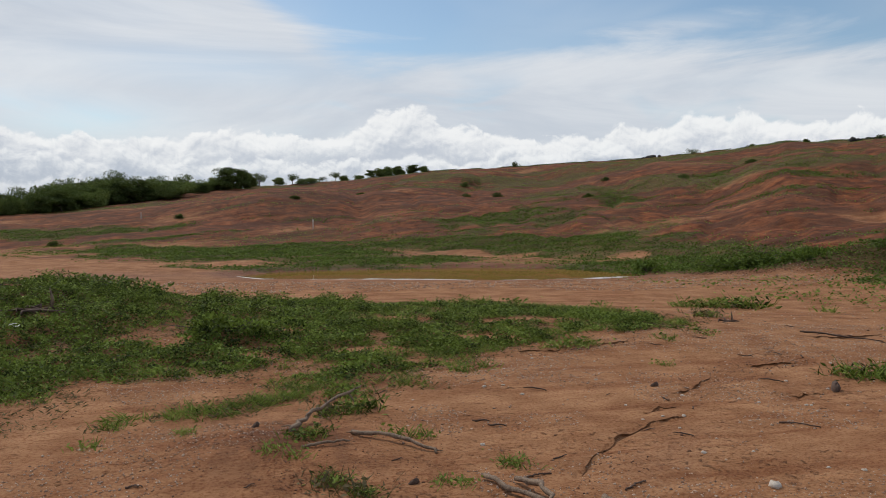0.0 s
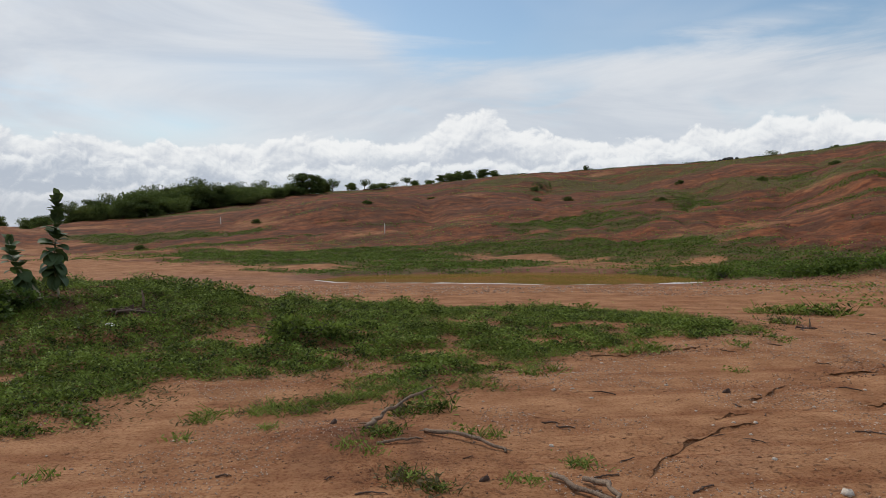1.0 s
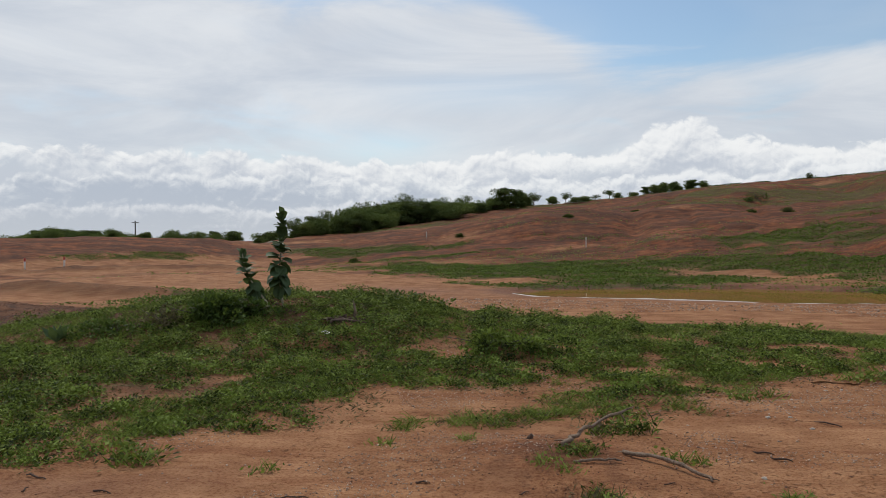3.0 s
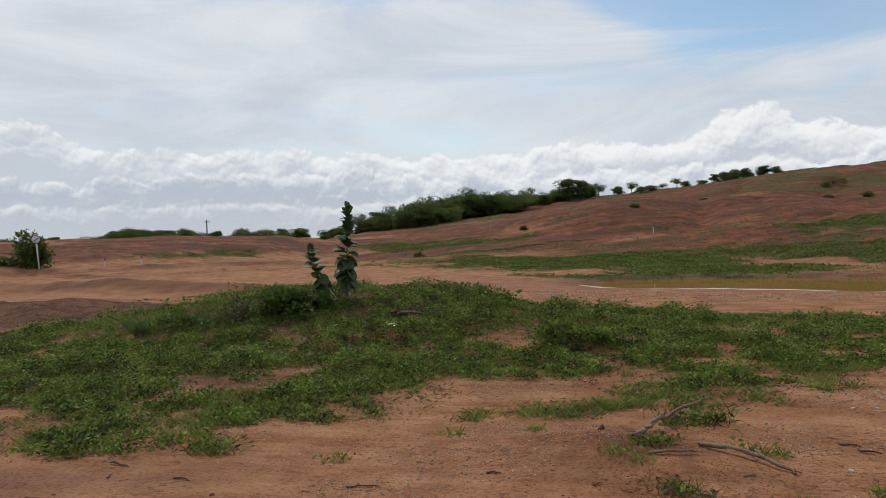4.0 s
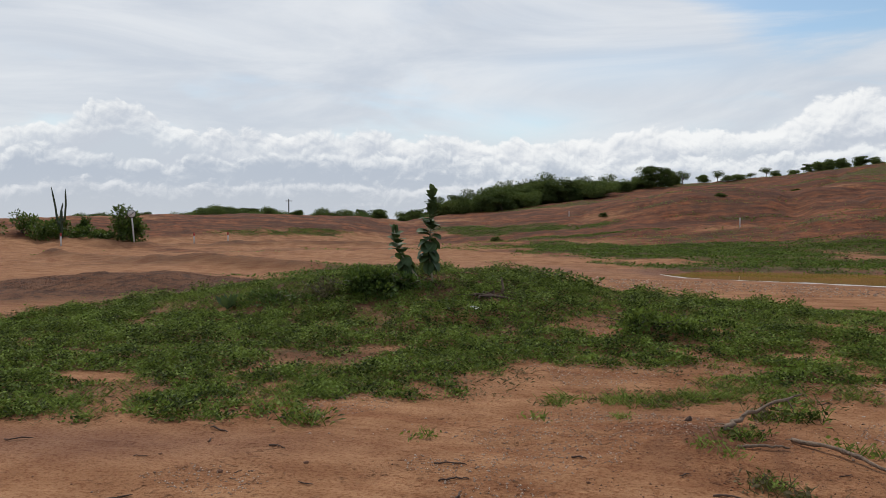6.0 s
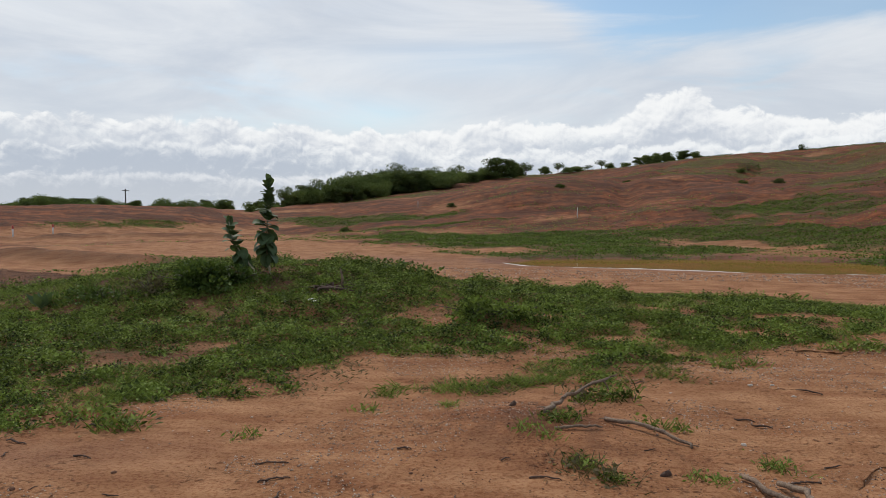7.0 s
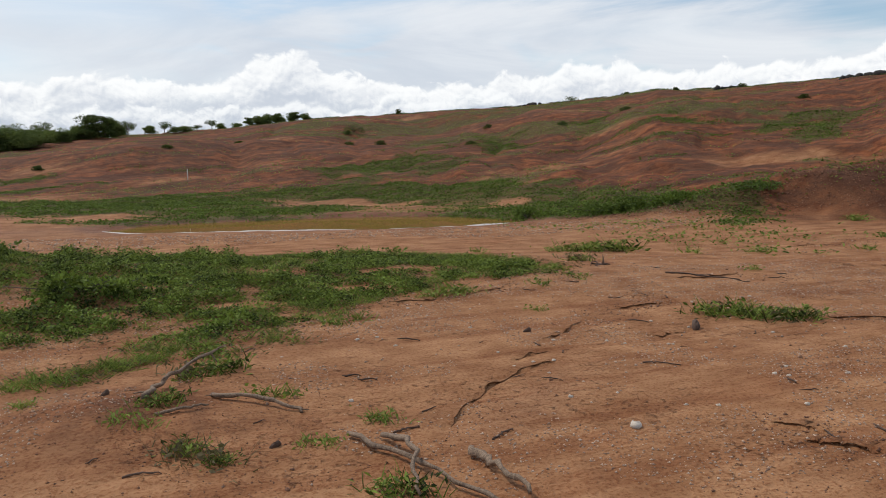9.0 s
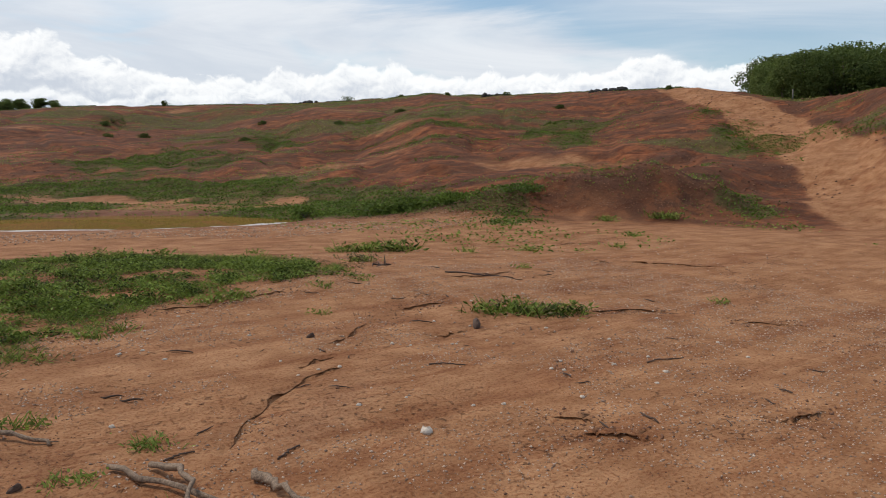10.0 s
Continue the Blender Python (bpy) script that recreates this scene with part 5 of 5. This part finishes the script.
def crumbs(name, box, count, rule, size, mat, label, category, seed):
    """Gravel or crumbs of earth: small uneven six-cornered grains."""
    rng = np.random.default_rng(seed)
    x, y, v = scatter(rng, box, count, rule)
    n = len(x)
    shape = np.array([(1, 0, 0), (-0.4, 0.85, 0), (-0.5, -0.8, 0), (0.1, 0.1, 0.75), (0.1, 0, -0.6)])
    s = size * rng.uniform(0.4, 1.4, n) ** 1.5
    turn = rng.uniform(0, 6.28, n)
    p = shape[None] * (1 + 0.25 * rng.normal(size=(n, 5, 1)))
    q = np.stack([p[..., 0] * np.cos(turn)[:, None] - p[..., 1] * np.sin(turn)[:, None], p[..., 0] * np.sin(turn)[:, None] + p[..., 1] * np.cos(turn)[:, None], p[..., 2]], -1)
    verts = q * s[:, None, None] + np.stack([x, y, height(x, y) + 0.1 * s], -1)[:, None]
    tri = np.array([(0, 1, 3), (1, 2, 3), (2, 0, 3), (1, 0, 4), (2, 1, 4), (0, 2, 4)])
    faces = (5 * np.arange(n)[:, None, None] + tri[None]).reshape(-1, 3)
    stuff(name, (verts.reshape(-1, 3), faces), mat, label, category)


crumbs("gravel", (-3, 12, 2.5, 11), 75000, lambda x, y: rough(x, y, 1.1, 201, 4) + 0.15 * (x - 1) / 5 - 0.14 - np.clip(meadow(x, y), 0, 9), 0.008, GRAVEL, "fine brown gravel strewn over the sand", "gravel", 1)
crumbs("pond_gravel", (-2, 17, 16.5, 24), 9000, lambda x, y: 1.6 - np.abs(y - 21.6 + 0.16 * x) + rough(x, y, 1.2, 205, 3), 0.022, GRAVEL, "pale gravel along the near shore of the puddle", "gravel", 2)
crumbs("heap_clods", (-20, -7, 11, 21), 34000, lambda x, y: hump(x, y, -12.2, 15.6, 4.2, 1.9, 14) - 0.30, 0.015, CLOD, "dark crumbly clods on the heap of dug earth", "earth", 3)
crumbs("bank_clods", (14, 30, 12, 24), 26000, lambda x, y: hump(x, y, 22.5, 17.8, 5.2, 1.8, -38) + 0.7 * hump(x, y, 16.5, 21.5, 3.6, 1.5, -30) - 0.35, 0.026, CLOD, "dark clods and stones on the dug bank", "earth", 4)
crumbs("root_crumbs", (0.2, 3.2, 4.0, 7.8), 5000, lambda x, y: hump(x, y, 1.6, 6.1, 0.9, 1.3) - 0.4 + 0.5 * rough(x, y, 0.4, 207, 2), 0.006, CLOD, "crumbs of red earth round the branches", "earth", 5)
crumbs("earth_crumbs", (-4, 11, 3, 10), 26000, lambda x, y: rough(x, y, 0.9, 231, 4) - 0.40 - np.clip(meadow(x, y), 0, 9), 0.0075, CLOD, "dark crumbs of crusted earth in drifts on the sand", "earth", 7)
crumbs("slope_stones", (5, 60, 14, 75), 14000, lambda x, y: rough(x, y, 6, 211, 3) - 0.1 + 0 * x - np.where(np.hypot(x, y) < 30, 1, 0), 0.05, CLOD, "scattered small dark stones on the red slope", "stones", 6)


def along_wash(x, y, size, seed):
    u, v = x * 0.80 + y * 0.60, -x * 0.60 + y * 0.80
    return rough(u * 0.22, v + 0.35 * rough(x, y, 4.0, 23, 2), size, seed, 3)


crumbs("wash_litter", (-4, 16, 2.8, 14), 60000, lambda x, y: along_wash(x, y, 0.45, 303) + 0.5 * rough(x, y, 2.2, 305, 2) - 0.50 - 0.25 * step(3.0, 1.0, x) - np.clip(meadow(x, y), 0, 9), 0.0085, CLOD, "dark flakes of bark and crust in drifts along the washes", "litter", 8)
crumbs("pebbles", (-4, 16, 2.8, 14), 7000, lambda x, y: along_wash(x, y, 0.8, 307) + 0.08 * (x - 2) - 0.2 - np.clip(meadow(x, y), 0, 9), 0.012, GRAVEL, "pale and brown pebbles washed out of the sand", "gravel", 9)
crumbs("ledge_crumbs", (3, 16, 3, 14), 60000, lambda x, y: np.minimum.reduce([from_line(x, y, line)[0] for line in CRACKS[6:]]) * -1.0 + 0.16 + 0.22 * rough(x, y, 0.4, 309, 3), 0.011, CLOD, "crumbled lumps of crust along the cut edges", "earth", 10)


def twig_mesh(seed, length):
    rng = np.random.default_rng(seed)
    s = np.linspace(-0.5, 0.5, 6)
    line = np.stack([s * length, rng.normal(size=6) * 0.05 * length, 0.006 + np.abs(rng.normal(size=6)) * 0.006], -1)
    return mesh_of("dead_twig", *tube_arrays(line, 0.006 * np.array([0.7, 1.1, 1.0, 1.0, 0.8, 0.4]), 6, rng, 0.15), TWIG, True)


TWIGS = [twig_mesh(500 + k, 0.13 + 0.03 * k) for k in range(4)]
rng = np.random.default_rng(12)
for n in range(95):
    x, y = rng.uniform(-4.2, 10.5), rng.uniform(3.2, 11.5)
    if float(meadow(x, y)) < -0.1:
        ob = tagged(new("dead_twig", TWIGS[n % 4]), "small dark stick lying on bare sandy earth", "twig", "sticks on the bare ground")
        s = rng.uniform(0.5, 1.3)
        ob.matrix_basis = Matrix.LocRotScale(on_ground(x, y), Euler((0, 0, rng.normal() * 0.7 + (0.6 if n % 3 else 2.0))), (s, s, s))


def ledge(line, seed):
    """A crumbling lip of crusted sand where water has cut a step: it leans out over the lower side."""
    rng = np.random.default_rng(seed)
    pts, k = np.array(line), np.linspace(0, 1, len(line))
    n = max(14, int(14 * np.linalg.norm(np.diff(pts, axis=0), axis=1).sum()))
    t = np.linspace(0, 1, n)
    c = np.stack([np.interp(t, k, pts[:, j]) for j in (0, 1)], -1)
    c = c + 0.030 * np.stack([rough(t * 9, t * 0 + seed, 1.0, seed, 3), rough(t * 9, t * 0 + seed + 5, 1.0, seed, 3)], -1) + rng.normal(size=(n, 2)) * 0.005
    way = unit(np.gradient(c, axis=0))
    left = np.stack([-way[:, 1], way[:, 0]], -1)
    tall = 0.014 * np.sin(np.pi * np.clip(t, 0.01, 0.99)) ** 0.7 * np.clip(0.8 + 0.9 * rough(t * 12, t * 0, 1.0, seed + 3, 3), 0.1, 1.6)
    base = height(c[:, 0], c[:, 1])
    rows = []
    for out, up in ((0.16, 0.001), (0.07, 0.75), (0.0, 1.0), (-0.012, 0.8), (0.010, 0.35), (0.014, -0.8)):
        p = c + left * out
        z = height(p[:, 0], p[:, 1]) + 0.002 if out > 0.1 else base + tall * up
        rows.append(np.column_stack([p, z]))
    verts = np.concatenate(rows)
    i = np.arange(n - 1)
    quads = np.concatenate([np.stack([a * n + i, a * n + i + 1, (a + 1) * n + i + 1, (a + 1) * n + i], 1) for a in range(len(rows) - 1)])
    me = mesh_of("earth_ledge", verts, quads, EARTH)
    soil = me.attributes.new("soil", "FLOAT_COLOR", "POINT")
    soil.data.foreach_set("color", np.clip(ground_soil(verts[:, 0], verts[:, 1]) + (0.1, 0.1, 0, 0), 0, 1).astype(np.float32).ravel())
    tagged(new("earth_ledge", me), "thin crumbling ledge of crusted sand cut by running water", "ledge", "ledges cut in the sand")


for n, line in enumerate(CRACKS):
    ledge(line, 400 + n)


def fence_post(x, y):
    root = tagged(new("fence_post"), "weathered grey wooden fence post beside the track", "post")
    root.matrix_basis = Matrix.Translation(on_ground(x, y, 0.1))
    part("post", mesh_of("post", *tube_arrays([(0, 0, 0), (0.01, 0, 0.4), (0.0, 0.01, 0.85)], [0.05, 0.045, 0.04], 8), POLE_WOOD, True), root)


fence_post(*at_bearing(62.0, 56.5))


# ---- signs, posts and the far left ----
def lathe(rows, sides=16):
    turn = np.linspace(0, 2 * np.pi, sides, endpoint=False)
    verts = np.array([(r * math.cos(a), r * math.sin(a), z) for r, z in rows for a in turn])
    quads = [(i * sides + j, i * sides + (j + 1) % sides, (i + 1) * sides + (j + 1) % sides, (i + 1) * sides + j) for i in range(len(rows) - 1) for j in range(sides)]
    return verts, quads


def road_sign(x, y):
    root = tagged(new("road_sign"), "round white road sign with dark arrow on a leaning post", "road sign")
    root.matrix_basis = Matrix.Translation(on_ground(x, y, 0.15)) @ pose(0, 0, 0, 0, -4, 40)
    part("post", mesh_of("post", *lathe([(0.0, 0), (0.045, 0.0), (0.045, 2.1), (0.0, 2.1)], 10), WHITE, True), root)
    face = Matrix.Translation((0, -0.06, 1.92)) @ pose(0, 0, 0, 90, 0, 0)
    part("sign_plate", mesh_of("sign_plate", *lathe([(0.0, 0.0), (0.25, 0.0), (0.25, 0.012), (0.0, 0.012)], 28), WHITE), root, m=face)
    part("rim", mesh_of("rim", *lathe([(0.225, 0.010), (0.262, 0.010), (0.262, 0.02), (0.225, 0.02), (0.225, 0.010)], 28), BLACK), root, "dark rim", m=face)
    arrow = [(-0.15, -0.09, 0.016), (0.06, 0.03, 0.016), (0.04, 0.08, 0.016), (0.15, 0.07, 0.016), (0.10, -0.04, 0.016), (0.08, 0.0, 0.016), (-0.13, -0.12, 0.016)]
    part("arrow", mesh_of("arrow", [(a, b, c + k) for k in (0, 0.004) for a, b, c in arrow], [(7, 8, 12, 13), (8, 9, 10, 12), (10, 11, 12, 12)][:2], BLACK), root, "black arrow", m=face)


road_sign(-32.5, 38.9)


def marker(x, y, tall, label, red=True, wide=0.05):
    root = tagged(new("marker_post"), label, "post", "marker posts by the track")
    root.matrix_basis = Matrix.Translation(on_ground(x, y, 0.1))
    part("post", mesh_of("post", *lathe([(0, 0), (wide, 0), (wide, tall * 0.75), (wide * 0.99, tall * 0.751), (0, tall * 0.751)], 10), WHITE, True), root)
    part("top", mesh_of("top", *lathe([(wide * 1.03, tall * 0.75), (wide * 1.03, tall * 0.97), (wide * 0.6, tall), (0, tall)], 10), RED if red else WHITE, True), root, "red painted top" if red else "")


for x, y in ((-30.0, 41.5), (-28.6, 43.2), (-34.6, 35.2)):
    marker(x, y, 0.85, "short white marker post with a red top beside the track")
marker(3.5, 51.5, 0.75, "thin white stake in the open ground", False, 0.03)
marker(-9.0, 62.0, 0.6, "thin white stake far off", False, 0.03)


def cactus(x, y):
    root = tagged(new("column_cactus"), "tall dark branching column cactus among shrubs", "cactus")
    root.matrix_basis = Matrix.Translation(on_ground(x, y, 0.1))
    s = np.linspace(0, 1, 9)

    def column(name, line, r):
        pts = np.array(line)
        t = np.linspace(0, 1, len(pts))
        fine = np.stack([np.interp(s, t, pts[:, k]) for k in range(3)], -1)
        rad = r * np.array([0.8, 1, 1, 1.05, 1, 1, 0.95, 0.85, 0.3])
        v, f = tube_arrays(fine, rad, 12)
        ribs = v[: 9 * 12].reshape(9, 12, 3)
        ribs[:, ::2] = fine[:, None] + (ribs[:, ::2] - fine[:, None]) * 0.72
        part(name, mesh_of(name, v, f, CACTUS, False), root)

    column("trunk", [(0, 0, 0), (0.02, 0, 1.3), (0.05, 0, 1.9)], 0.10)
    column("arm", [(0, 0, 0.9), (-0.3, 0, 1.2), (-0.42, 0, 2.1), (-0.72, 0, 3.3)], 0.065)
    column("arm", [(0, 0, 1.0), (0.3, 0, 1.3), (0.42, 0, 2.2), (0.40, 0, 3.15)], 0.065)
    column("arm", [(0, 0, 1.2), (-0.12, 0.1, 1.6), (0.1, 0.1, 2.3)], 0.06)


cactus(-36.6, 37.2)
THICKET = "leafy dark green shrub beside the track"
for n, (x, y, rx, h, k) in enumerate(((-34.0, 39.6, 1.2, 2.3, 1500), (-33.3, 39.9, 0.8, 1.9, 900), (-36.4, 39.0, 0.5, 1.5, 700), (-37.6, 38.0, 0.9, 1.3, 900), (-35.9, 38.4, 1.2, 0.8, 800), (-37.2, 36.4, 1.0, 1.2, 900), (-39.5, 37.0, 1.4, 1.4, 900), (-34.8, 38.6, 1.4, 0.6, 700))):
    bush("roadside_shrub", x, y, rx, rx * 0.8, h, k, 0.2, BUSH_LEAF, 300 + n, THICKET, "shrub")


def utility_pole(bearing, d):
    x, y = at_bearing(bearing, d)
    root = tagged(new("utility_pole"), "distant grey utility pole with a crossarm above the woods", "pole")
    root.matrix_basis = Matrix.Translation((x, y, float(lie(x, y)) - 0.5)) @ pose(0, 0, 0, 0, 0, -bearing)
    part("pole", mesh_of("pole", *lathe([(0, 0), (0.22, 0), (0.15, 7.6), (0, 7.6)], 8), POLE_WOOD, True), root)
    part("crossarm", mesh_of("crossarm", *tube_arrays([(-0.9, 0, 7.1), (0, 0, 7.1), (0.9, 0, 7.1)], [0.1, 0.1, 0.1], 6), POLE_WOOD), root)


utility_pole(-30.3, 225)
